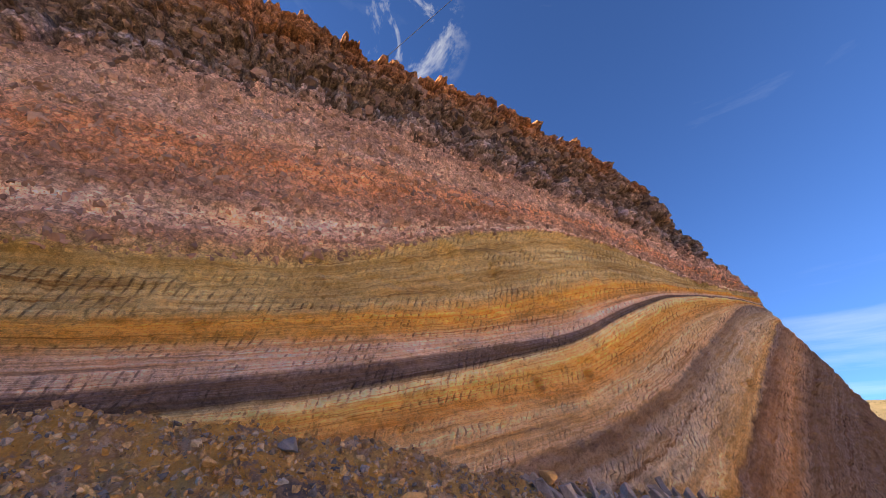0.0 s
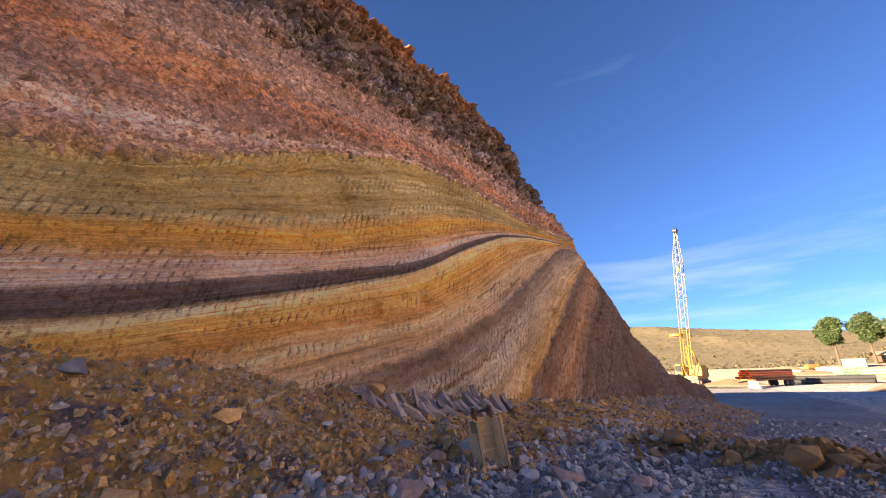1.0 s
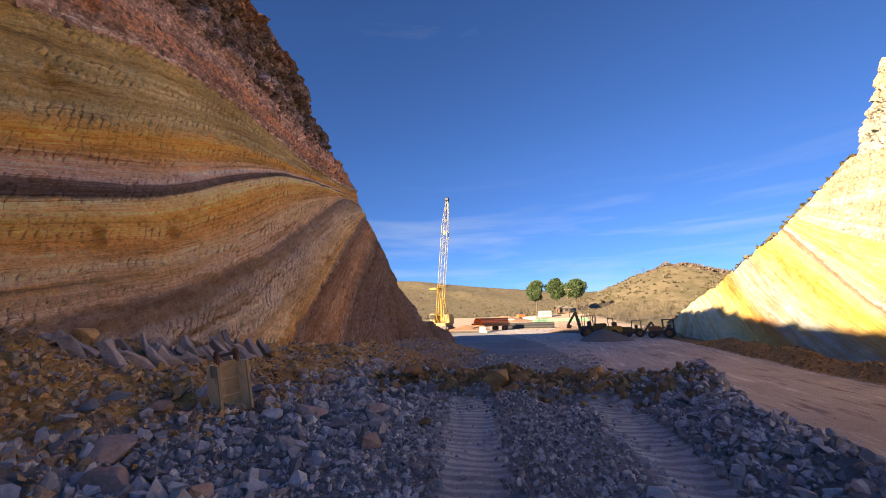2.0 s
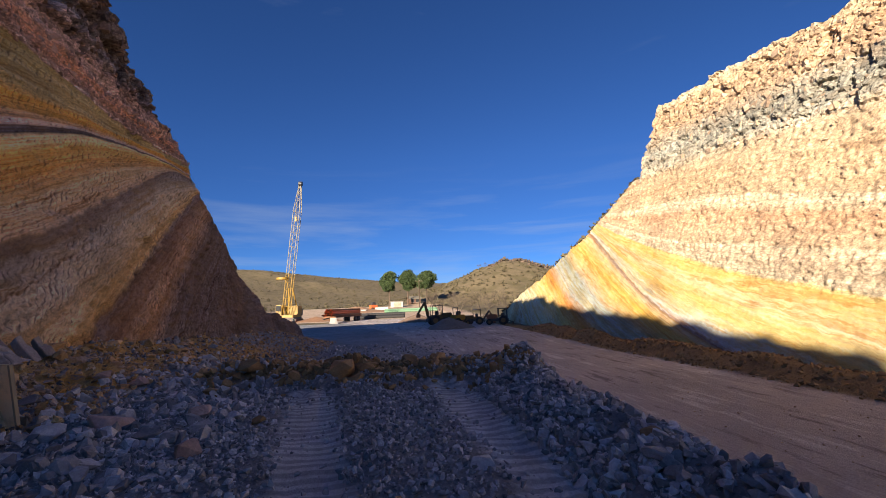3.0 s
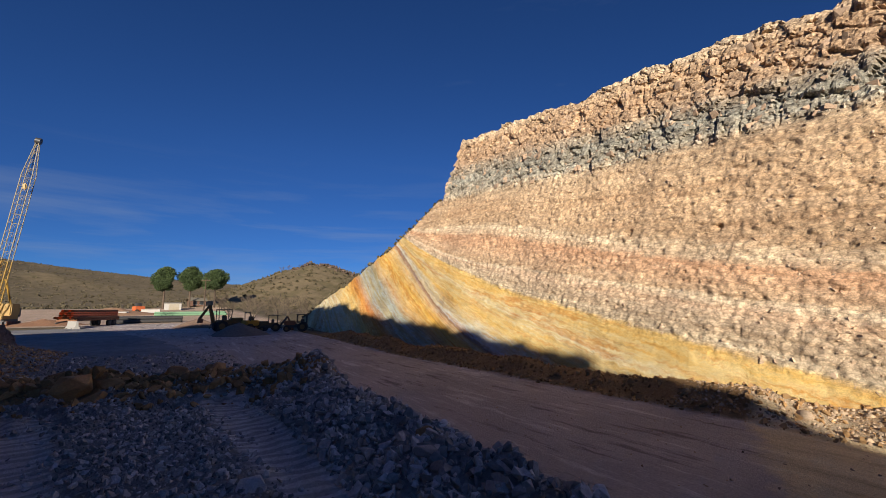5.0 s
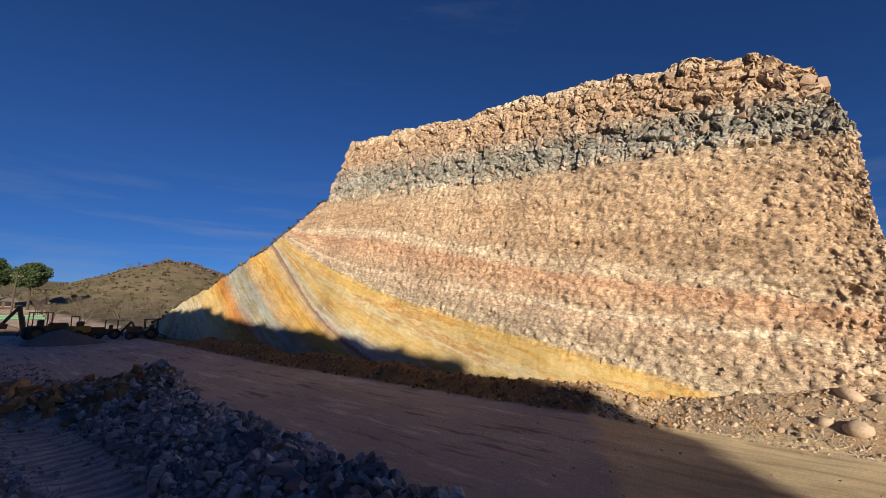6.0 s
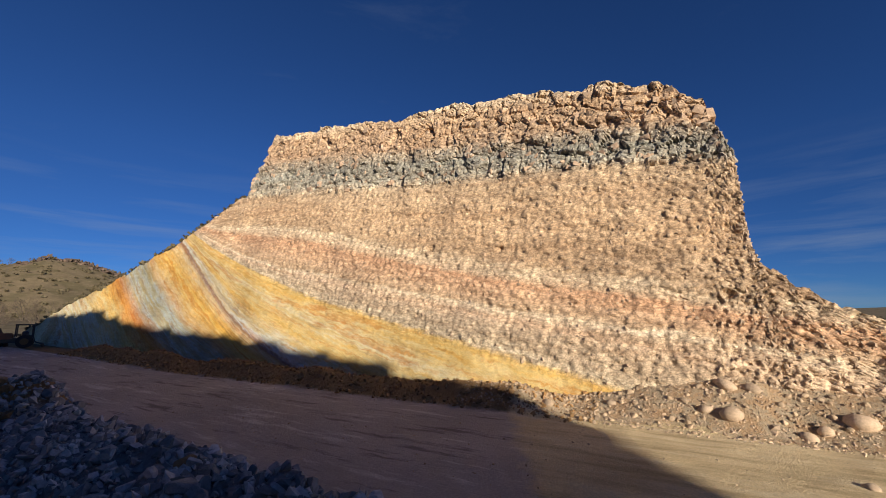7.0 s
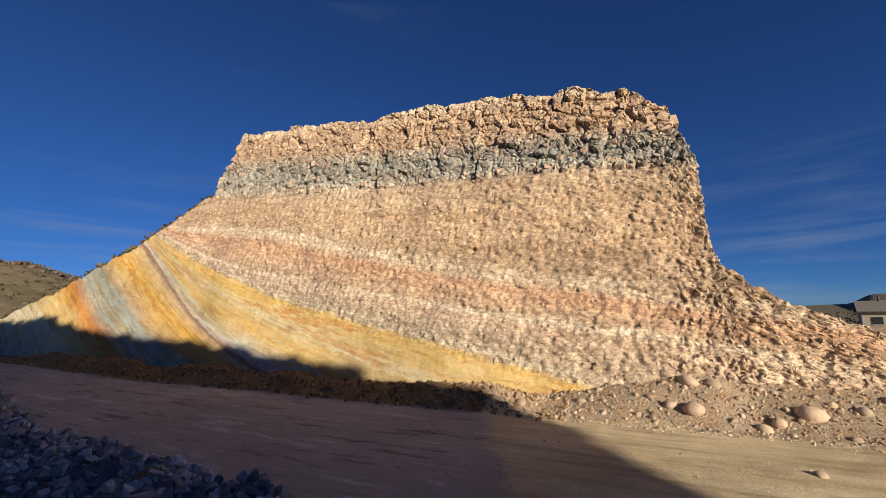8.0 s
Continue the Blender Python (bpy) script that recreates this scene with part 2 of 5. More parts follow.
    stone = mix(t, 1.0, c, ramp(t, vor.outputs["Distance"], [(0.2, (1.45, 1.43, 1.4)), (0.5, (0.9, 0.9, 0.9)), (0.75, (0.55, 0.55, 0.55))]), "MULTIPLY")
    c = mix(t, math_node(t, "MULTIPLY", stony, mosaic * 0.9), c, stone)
    # joints and rib hollows darkened in colour, standing in for shade in the recesses
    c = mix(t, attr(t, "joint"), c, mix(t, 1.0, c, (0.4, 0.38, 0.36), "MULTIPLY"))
    c = mix(t, 1.0, c, (gain, gain * green, gain), "MULTIPLY")
    t.links.new(c, bsdf.inputs["Base Color"])
    bsdf.inputs["Roughness"].default_value = 0.95
    bsdf.inputs["Specular IOR Level"].default_value = 0.2
    relief = math_node(t, "ADD", math_node(t, "MULTIPLY", grit.outputs["Fac"], 0.07), math_node(t, "MULTIPLY", groove.outputs["Fac"], math_node(t, "MULTIPLY", depth, 0.35)))
    relief = math_node(t, "ADD", relief, math_node(t, "ADD", math_node(t, "MULTIPLY", fine.outputs["Fac"], 0.32), math_node(t, "MULTIPLY", mid.outputs["Fac"], lumpy)))
    bumped(t, bsdf, relief, rugged, 0.22)
    return m


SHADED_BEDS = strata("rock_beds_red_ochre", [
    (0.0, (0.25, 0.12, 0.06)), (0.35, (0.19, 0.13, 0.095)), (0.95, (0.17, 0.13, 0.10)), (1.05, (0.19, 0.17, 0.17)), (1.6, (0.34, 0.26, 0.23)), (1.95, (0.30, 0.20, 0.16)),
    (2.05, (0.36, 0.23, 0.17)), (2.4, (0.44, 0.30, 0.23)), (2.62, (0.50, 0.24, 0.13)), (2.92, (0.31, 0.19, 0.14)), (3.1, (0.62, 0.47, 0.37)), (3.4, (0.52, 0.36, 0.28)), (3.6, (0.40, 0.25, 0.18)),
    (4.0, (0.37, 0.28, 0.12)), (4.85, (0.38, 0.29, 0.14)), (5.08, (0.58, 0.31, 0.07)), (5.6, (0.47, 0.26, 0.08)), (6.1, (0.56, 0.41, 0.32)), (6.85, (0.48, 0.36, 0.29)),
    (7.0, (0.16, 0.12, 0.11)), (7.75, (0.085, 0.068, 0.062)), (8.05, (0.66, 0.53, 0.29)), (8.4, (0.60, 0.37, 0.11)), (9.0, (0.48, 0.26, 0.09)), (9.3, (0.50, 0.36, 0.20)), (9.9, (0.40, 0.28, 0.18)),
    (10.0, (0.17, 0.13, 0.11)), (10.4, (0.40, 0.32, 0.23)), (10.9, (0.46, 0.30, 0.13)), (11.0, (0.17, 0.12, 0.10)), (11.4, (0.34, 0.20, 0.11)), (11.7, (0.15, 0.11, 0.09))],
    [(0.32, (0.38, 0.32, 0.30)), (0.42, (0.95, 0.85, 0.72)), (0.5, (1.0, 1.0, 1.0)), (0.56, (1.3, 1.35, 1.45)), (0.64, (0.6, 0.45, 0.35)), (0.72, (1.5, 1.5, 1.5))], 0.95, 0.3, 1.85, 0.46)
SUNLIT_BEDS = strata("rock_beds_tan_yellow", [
    (0.0, (0.62, 0.50, 0.38)), (0.4, (0.52, 0.36, 0.24)), (0.9, (0.47, 0.33, 0.23)), (1.15, (0.37, 0.31, 0.25)), (1.4, (0.30, 0.29, 0.26)), (1.75, (0.38, 0.35, 0.30)),
    (2.0, (0.53, 0.39, 0.27)), (2.5, (0.55, 0.38, 0.25)), (2.92, (0.52, 0.37, 0.25)), (3.02, (0.68, 0.54, 0.40)), (3.22, (0.62, 0.46, 0.33)), (3.35, (0.61, 0.37, 0.24)), (3.75, (0.56, 0.38, 0.26)),
    (3.95, (0.55, 0.40, 0.28)), (4.0, (0.68, 0.55, 0.42)), (4.22, (0.62, 0.45, 0.33)), (4.4, (0.52, 0.40, 0.30)), (4.9, (0.50, 0.41, 0.31)),
    (5.02, (0.64, 0.43, 0.15)), (5.35, (0.55, 0.43, 0.23)), (5.6, (0.60, 0.41, 0.15)), (5.8, (0.50, 0.45, 0.34)), (5.95, (0.54, 0.49, 0.41)), (6.0, (0.27, 0.16, 0.11)), (6.12, (0.58, 0.42, 0.23)),
    (6.5, (0.64, 0.40, 0.10)), (6.9, (0.52, 0.36, 0.19)), (7.1, (0.33, 0.33, 0.27)), (7.6, (0.42, 0.40, 0.31)), (7.95, (0.56, 0.24, 0.06)), (8.3, (0.62, 0.43, 0.16)), (8.9, (0.58, 0.51, 0.34))],
    [(0.34, (0.62, 0.55, 0.52)), (0.43, (1.0, 0.88, 0.68)), (0.49, (1.0, 1.0, 1.0)), (0.54, (1.03, 1.12, 1.36)), (0.59, (0.86, 0.64, 0.5)), (0.66, (1.08, 1.14, 1.3))], 0.0, 0.22, 1.06, 0.26, 0.5, 0.12, 1.04, 0.35)


def ground_material():
    m, t, bsdf = nodes_of("ground_soil")
    big, mid, fine = noise_node(t, 0.25, 6), noise_node(t, 1.8, 8, 0.7), noise_node(t, 22, 6, 0.75)
    lane = noise_node(t, 1.3, 8, 0.7, (1.6, 0.22, 1.0))
    c = ramp(t, mid.outputs["Fac"], [(0.3, (0.17, 0.132, 0.078)), (0.7, (0.25, 0.195, 0.115))])  # far dry land
    scrub = noise_node(t, 0.12, 9, 0.75)
    c = mix(t, ramp(t, scrub.outputs["Fac"], [(0.47, (0, 0, 0)), (0.58, (0.8, 0.8, 0.8))]), c, (0.13, 0.11, 0.055))
    yard = ramp(t, mid.outputs["Fac"], [(0.3, (0.40, 0.25, 0.16)), (0.5, (0.58, 0.43, 0.31)), (0.7, (0.68, 0.55, 0.42))])
    grey = ramp(t, mid.outputs["Fac"], [(0.25, (0.20, 0.20, 0.205)), (0.55, (0.33, 0.32, 0.32)), (0.8, (0.45, 0.38, 0.34))])
    road = ramp(t, lane.outputs["Fac"], [(0.36, (0.27, 0.22, 0.20)), (0.45, (0.55, 0.47, 0.43)), (0.54, (0.50, 0.42, 0.38)), (0.64, (0.74, 0.67, 0.62))])
    brown = ramp(t, mid.outputs["Fac"], [(0.3, (0.22, 0.13, 0.06)), (0.7, (0.38, 0.24, 0.11))])
    # sandy road near the right face, sunlight on it brightened into the colour
    sand = ramp(t, lane.outputs["Fac"], [(0.36, (0.56, 0.43, 0.24)), (0.5, (0.78, 0.62, 0.37)), (0.64, (0.86, 0.72, 0.48))])
    clay = ramp(t, lane.outputs["Fac"], [(0.35, (0.60, 0.58, 0.56)), (0.65, (0.80, 0.78, 0.75))])
    wave = node(t, "ShaderNodeTexWave", Scale=1.5, Distortion=2.5, Detail=3)
    wave.bands_direction = "Y"
    t.links.new(t.nodes.new("ShaderNodeTexCoord").outputs["Object"], wave.inputs["Vector"])
    clay = mix(t, 0.45, clay, mix(t, 1.0, clay, ramp(t, wave.outputs["Fac"], [(0.2, (0.42, 0.42, 0.44)), (0.6, (1.25, 1.25, 1.25))]), "MULTIPLY"))
    foot = ramp(t, mid.outputs["Fac"], [(0.28, (0.36, 0.24, 0.14)), (0.42, (0.56, 0.38, 0.22)), (0.55, (0.50, 0.40, 0.27)), (0.72, (0.68, 0.52, 0.36))])
    heaped = noise_node(t, 0.8, 7, 0.65)
    talus = ramp(t, heaped.outputs["Fac"], [(0.34, (0.15, 0.13, 0.13)), (0.40, (0.34, 0.24, 0.17)), (0.44, (0.62, 0.33, 0.08)), (0.53, (0.64, 0.40, 0.15)), (0.58, (0.44, 0.26, 0.12)), (0.64, (0.64, 0.46, 0.32)), (0.74, (0.38, 0.34, 0.33))])
    for key, col in (("yard", yard), ("grey", grey), ("road", road), ("brown", brown), ("sand", sand), ("foot", foot), ("talus", talus), ("clay", clay)):
        k = math_node(t, "ADD", attr(t, key), math_node(t, "MULTIPLY", math_node(t, "SUBTRACT", mid.outputs["Fac"], 0.5), 0.7))
        c = mix(t, ramp(t, k, [(0.35, (0, 0, 0)), (0.65, (1, 1, 1))]), c, col)
    c = mix(t, 0.5, c, ramp(t, fine.outputs["Fac"], [(0.3, (0.5, 0.5, 0.5)), (0.7, (1.35, 1.35, 1.35))]), "MULTIPLY")
    c = mix(t, 0.6, c, ramp(t, big.outputs["Fac"], [(0.35, (0.75, 0.75, 0.75)), (0.65, (1.2, 1.2, 1.2))]), "MULTIPLY")
    t.links.new(c, bsdf.inputs["Base Color"])
    bsdf.inputs["Roughness"].default_value = 0.95
    bsdf.inputs["Specular IOR Level"].default_value = 0.2
    bumped(t, bsdf, math_node(t, "ADD", fine.outputs["Fac"], mid.outputs["Fac"]), 1.0, 0.07)
    return m


SOIL = ground_material()
GREY_ROCK = rock("grey_basalt", (0.33, 0.325, 0.335), (0.54, 0.525, 0.515), spread=0.6)
BROWN_ROCK = rock("brown_stone", (0.32, 0.18, 0.07), (0.46, 0.29, 0.13))
TAN_ROCK = rock("tan_stone", (0.42, 0.31, 0.20), (0.60, 0.46, 0.31))


def mixed_rock(name, hues, scale=2.0):
    """Broken stone whose pieces differ in hue."""
    m, t, bsdf = nodes_of(name)
    n2 = noise_node(t, scale * 9, 5, 0.7)
    geo = t.nodes.new("ShaderNodeNewGeometry")
    c = ramp(t, geo.outputs["Random Per Island"], [(k / (len(hues) - 1), h) for k, h in enumerate(hues)])
    c = mix(t, 0.8, c, ramp(t, n2.outputs["Fac"], [(0.35, (0.5, 0.5, 0.5)), (0.65, (1.3, 1.3, 1.3))]), "MULTIPLY")
    t.links.new(c, bsdf.inputs["Base Color"])
    bsdf.inputs["Roughness"].default_value = 0.92
    bumped(t, bsdf, n2.outputs["Fac"], 0.5, 0.03)
    return m


TALUS_STONE = mixed_rock("talus_stone", [(0.15, 0.13, 0.12), (0.34, 0.28, 0.25), (0.58, 0.32, 0.09), (0.26, 0.16, 0.09), (0.66, 0.43, 0.19), (0.48, 0.29, 0.14), (0.38, 0.33, 0.29), (0.60, 0.36, 0.12), (0.66, 0.52, 0.38)])
PALE_STONE = rock("pale_tan_stone", (0.44, 0.32, 0.21), (0.60, 0.46, 0.33), 1.0, spread=0.4)
CAP_ROCK = rock("dark_cap_stone", (0.17, 0.10, 0.075), (0.36, 0.23, 0.155), spread=0.7)

# ------------------------------------------------------------ helpers of the build


def mesh_from(name, verts, faces, smooth=True):
    me = bpy.data.meshes.new(name)
    me.from_pydata(verts.tolist() if hasattr(verts, "tolist") else verts, [], faces.tolist() if hasattr(faces, "tolist") else faces)
    me.polygons.foreach_set("use_smooth", [smooth] * len(me.polygons))
    me.update()
    return me


def grid_faces(rows, cols, wrap=False):
    i, j = np.meshgrid(np.arange(rows - 1), np.arange(cols if wrap else cols - 1), indexing="ij")
    k = (j + 1) % cols
    return np.stack([i * cols + j, i * cols + k, (i + 1) * cols + k, (i + 1) * cols + j], -1).reshape(-1, 4)


def set_attr(me, name, values):
    me.attributes.new(name, "FLOAT", "POINT").data.foreach_set("value", np.asarray(values, np.float32).ravel())


def part(name, bm, material, parent, label=""):
    me = bpy.data.meshes.new(name)
    bm.to_mesh(me)
    bm.free()
    if material:
        me.materials.append(material)
    ob = new(name, me)
    ob.parent = parent
    return tagged(ob, label=label)


# ------------------------------------------------------------ the ground, one sheet to the horizon
FAR_AZ = [-180, -60, -30, -17, -12, -2, 6.5, 9.5, 12.7, 15.8, 19.8, 24, 60, 104, 108, 109.5, 120, 140, 180]
FAR_EL = [1.5, 3.0, 5.4, 5.0, 4.45, 3.5, 2.8, 2.8, 2.6, 2.5, 2.2, 2.0, 1.0, 0.9, 1.0, 1.8, 2.2, 1.8, 1.5]
NEAR_EL = [0, 0, 0, 0, 0, 0.0, 2.1, 3.4, 4.75, 5.25, 4.6, 3.6, 0, 0, 0, 0, 0, 0, 0]


def strips(x, y, half):
    """The two strips pressed by a tracked machine."""
    s = bump_at(x, -0.07 - 0.18 * y, half) + bump_at(x, 1.76 - 0.081 * y, half)
    return np.clip(1.3 * s, 0, 1) * step(9.4, 8.7, y) * step(-6, -4, y)


def ground_height(x, y):
    r, az = np.hypot(x, y), np.degrees(np.arctan2(x, y))
    far = step(11, 24, y)  # the bench runs down to the road level beyond the pile
    bench = (np.interp(y, [25, 45, 60, 90, 165], [-1.3, -0.95, -0.72, -0.4, 2.2])) * far
    road = np.interp(y, [0, 25, 45, 60, 90, 165], [-1.4, -1.4, -0.95, -0.72, -0.4, 2.2])
    z = bench + (road - bench) * step(3.0, 4.6, x + 0.15 * fbm(x, y, 0 * x, 2, 5))
    # talus under the shaded face
    top = np.interp(y, [-20, 0, 4, 8, 14, 22, 34, 42], [2.5, 2.5, 2.0, 1.4, 1.0, 0.8, 0.5, -1.0])
    t = np.clip((-x - 4.6) / 5.0, 0, 1)
    z = z + (top - z) * t ** 1.4 * step(50, 40, y)
    rough = 0.05 * fbm(x * 1.3, y * 1.3, 0 * x, 5, 3, 0.6)
    rub = step(-2.6, -4.2, x) * step(34, 26, y) + bump_at(x, 2.7, 1.0) * step(15, 10, y) + step(7.5, 9, y) * step(24, 18, y) * step(4.5, 3, x)
    d1, d2, rn = cells(x * 2.6, y * 2.6, 0 * x, 8)
    z = z + rough * (0.4 + 1.6 * np.clip(rub, 0, 1)) * step(300, 60, r) + np.clip(rub, 0, 1) * (0.10 * rn - 0.12 * d1) * step(60, 25, r)
    # ridge of broken rock along the edge of the bench, pile across it, soil ridge under the sunlit face
    z = z + 0.30 * bump_at(x, 2.75 + 0.2 * np.sin(y * 0.7), 0.75) * step(13, 10, y) * (0.85 + 0.3 * vnoise(x, y * 0.9, 0 * x, 3))
    z = z + 0.36 * bump_at(y, 10.2 - 0.25 * x, 0.95) * step(-5.5, -3, x) * step(5.2, 3.2, x) * (0.8 + 0.35 * vnoise(x * 1.1, y, 0 * x, 4))
    z = z + 0.75 * bump_at(x, 14.1, 0.9) * step(3.0, 5.2, y) * step(46, 34, y) * (0.9 + 0.35 * vnoise(x * 0.3, y * 0.55, 0 * x, 6))
    # foot of the sunlit face
    z = z + 2.1 * np.clip((x - 13.4 - 0.25 * vnoise(x, y * 0.8, 0 * x, 9)) / 3.4, 0, 1) ** 1.2 * step(8.0, -3.0, y) * step(60, 40, r)
    # tracked strips
    s = strips(x, y, 0.42)
    z = z - 0.06 * s + 0.010 * s * np.sin(y * 2 * math.pi / 0.21)
    # land rising to the far plateau and the near hill
    el, nel = np.interp(az, FAR_AZ, FAR_EL), np.interp(az, FAR_AZ, NEAR_EL)
    n1 = fbm(x / 90, y / 90, 0 * x, 5, 21)
    z = z + np.tan(np.radians(el)) * 900 * step(220, 900, r) * (1 + 0.12 * n1 * step(860, 500, r)) * (1 - 0.0 * r)
    hill = np.tan(np.radians(nel)) * 260 * np.sin(np.clip((r - 150) / 220, 0, 1) * math.pi) ** 1.3 * (1 + 0.10 * fbm(x / 22, y / 22, 0 * x, 5, 30))
    return z + hill


def ground():
    n_ang, radii = 900, np.concatenate([[0.001], np.geomspace(0.6, 60, 330), np.geomspace(61.5, 4200, 110)])
    ang = np.linspace(0, 2 * math.pi, n_ang, endpoint=False)
    r, a = np.meshgrid(radii, ang, indexing="ij")
    x, y = r * np.sin(a) - 0.9, r * np.cos(a) - 2.2
    z = ground_height(x, y)
    me = mesh_from("ground", np.stack([x, y, z], -1).reshape(-1, 3), grid_faces(len(radii), n_ang, True)[:, ::-1])
    wob = 0.5 * fbm(x * 0.6, y * 0.6, 0 * x, 3, 40)
    near = step(75, 55, r)
    edge = np.interp(y, [8, 14, 25, 30.5, 42, 58, 95], [4.0, 3.4, 2.6, 2.0, 0.0, -4.3, -18])
    lane = step(-0.5, 0.5, x - edge + 0.5 * wob) * step(13.4, 12.2, x) * step(92, 72, r)
    set_attr(me, "yard", step(70, 80, y) * step(190, 140, r) * step(-60, -30, x) * step(24, 12, x))
    set_attr(me, "road", lane)
    set_attr(me, "grey", np.clip(step(0.4, -0.4, x - edge + 0.5 * wob), 0, 1) * step(78, 66, r))
    set_attr(me, "brown", np.clip(bump_at(y, 10.2 - 0.25 * x, 1.1) * step(-5.5, -3.5, x) * step(5.2, 3.2, x)
                                  + bump_at(x, 14.0, 1.3) * step(2.5, 4.5, y) * step(60, 40, y), 0, 1))
    # mask of the sandy road area painted as sunlit
    set_attr(me, "sand", step(6.0, 3.0, y + 0.35 * (13 - x) + wob) * step(5.0, 7.5, x) * near)
    set_attr(me, "foot", step(13.2, 13.8, x + 0.4 * wob) * step(7.0, 3.5, y + wob) * near)
    set_attr(me, "clay", strips(x, y, 0.44) * (0.85 + 0.3 * wob))
    set_attr(me, "talus", step(-5.2, -6.4, x + 0.9 * wob) * step(30, 20, y + 3 * wob))
    me.materials.append(SOIL)
    return tagged(new("ground", me), "grey gravel bench, pinkish dirt road and dry land to the horizon", "ground", kind="structure")


ground()

# ------------------------------------------------------------ the two rock faces of the cut


def between(y, z, knots, beds):
    """Bed number at (y, z): beds are heights along the knots, from the top bed down."""
    hs = [sum(np.interp(y + d, knots, b) for d in (-0.9, -0.6, -0.3, 0, 0.3, 0.6, 0.9)) / 7 for b in beds]
    w = np.where(z > hs[0], np.clip(1 - (z - hs[0]) / 3.0, 0, 1), 0)
    for i in range(len(hs)):
        lo = hs[i + 1] if i + 1 < len(hs) else hs[i] - 2.5
        f = np.clip((hs[i] - z) / np.maximum(hs[i] - lo, 0.02), 0, 1)
        w = np.where(z <= hs[i], i + 1 + f, w)
    return w


def rock_face(name, side, foot_x, lean, outline, foot_y, knots, beds, columns, rows, ribbed, pits, label):
    """side: -1 for the face at negative x. The outline runs along the top edge; columns stand between foot and outline."""
    o = np.array(outline, float)
    run = np.concatenate([[0], np.cumsum(np.hypot(*np.diff(o, axis=0).T))])
    fine = np.linspace(0, run[-1], 4000)
    weight = np.cumsum(np.where(np.interp(fine, run, o[:, 0]) > -9, 4.0, 1.0))
    s = np.interp(np.linspace(weight[0], weight[-1], columns), weight, fine)
    ty, tz = np.interp(s, run, o[:, 0]), np.interp(s, run, o[:, 1])
    tz = tz + 0.22 * fbm(s * 0.8, 0 * s, 0 * s + side, 5, 11, 0.65)
    by = np.maximum(np.interp(s, run[[0, -1]], foot_y) * 0.35 + ty * 0.65, -29.7)
    # unseen end of the left face overhangs to place the shadow edge on the road
    hang = 1 + 4 * step(-28, -30.5, ty) * (side < 0)
    v = np.linspace(0, 1, rows)[:, None]
    y, z = by + (ty - by) * v ** hang, -1.8 + (tz + 1.8) * v
    x = foot_x + lean * (z + 0) + 0 * y
    w = between(y, z, knots, beds)
    # relief: broken blocks in the cap, stones in the rubble beds, upright joints in the bedded ash
    cap = step(2.05, 1.85, w)
    ash = step(ribbed - 0.1, ribbed + 0.1, w)
    stony = (1 - cap) * (1 - ash)
    d1, d2, rn = cells(y * 1.0, z * 0.85, x * 0.9, 50)
    e1, e2, sn = cells(y * 2.7, z * 2.3, x * 2.7, 60)
    g1, g2, tn = cells(y * 6.5, z * 7.5, x * 6.5, 70)
    groove = step(0.14, 0.02, d2 - d1) * 0.22 + step(0.16, 0.03, e2 - e1) * 0.12
    push = cap * (1.0 if side < 0 else 0.42) * (0.60 * rn + 0.36 * sn + 0.12 * tn - groove - 0.45)
    push = push + stony * ((0.11 * sn - 0.05 * e1) * (1 if side < 0 else 0.4) + 0.09 * tn - 0.06 * g1 + 0.10 * np.abs(fbm(y * 0.55, z * 2.8, x, 4, 86)) * (1 if side < 0 else 0.25) + (0.15 if side < 0 else 0.07) * fbm(y * 0.5, z * 1.2, x, 5, 80, 0.6))
    rib = np.abs(np.sin(2 * math.pi * (y * 1.1 + 0.3 * z + 1.3 * fbm(y * 0.5, z * 0.7, x, 4, 81)))) ** 0.5
    grain = fbm(y * 1.5, z * 5, x, 4, 82, 0.6)
    push = push + ash * ((0.08 if side < 0 else 0.02) * (rib - 0.6) + (0.08 if side < 0 else 0.025) * grain + (0.12 if side < 0 else 0.05) * fbm(y * 0.4, z * 0.7, x, 3, 84) + (0.03 if side < 0 else 0.01) * tn)
    for py, pz, pr, deep in pits:
        far = np.hypot(y - py, z - pz) * (1 + 0.35 * vnoise(y * 4, z * 4, 0 * y, 95)) / pr
        push = push - deep * step(1.0, 0.45, far) + 0.35 * deep * bump_at(far, 1.15, 0.2)
    push = push * step(0.0, 0.03, v + 0 * y)
    x = x - side * push
    # back over the hill behind the edge
    back = np.array([0.15, 0.5, 1.2, 2.5, 5, 9, 15, 24, 40])[:, None]
    back = back * (1 - 0.985 * step(-27, -30, y[-1]))  # the unseen far end is a thin standing edge, shaped only to cast shadow
    bx = x[-1] + side * back
    bz = z[-1] - 0.03 * back - 0.0025 * back ** 2 + 0.25 * fbm(bx * 0.5, y[-1] + 0 * bx, 0 * bx, 4, 90) * step(0, 1.2, back)
    bz = np.maximum(bz, -2.5)
    x, y, z = np.vstack([x, bx]), np.vstack([y, y[-1] + 0 * bx]), np.vstack([z, bz])
    w = np.vstack([w, w[-1] + 0 * bx])
    faces = grid_faces(len(x), columns)
    me = mesh_from(name, np.stack([x, y, z], -1).reshape(-1, 3), faces if side < 0 else faces[:, ::-1], smooth=True)
    broken = np.vstack([cap, 0 * bx + 1])
    me.polygons.foreach_set("use_smooth", broken[:-1, :-1].ravel() < 0.5)
    set_attr(me, "bed", w)
    set_attr(me, "stony", np.vstack([1 - ash, 0 * bx + 1]))
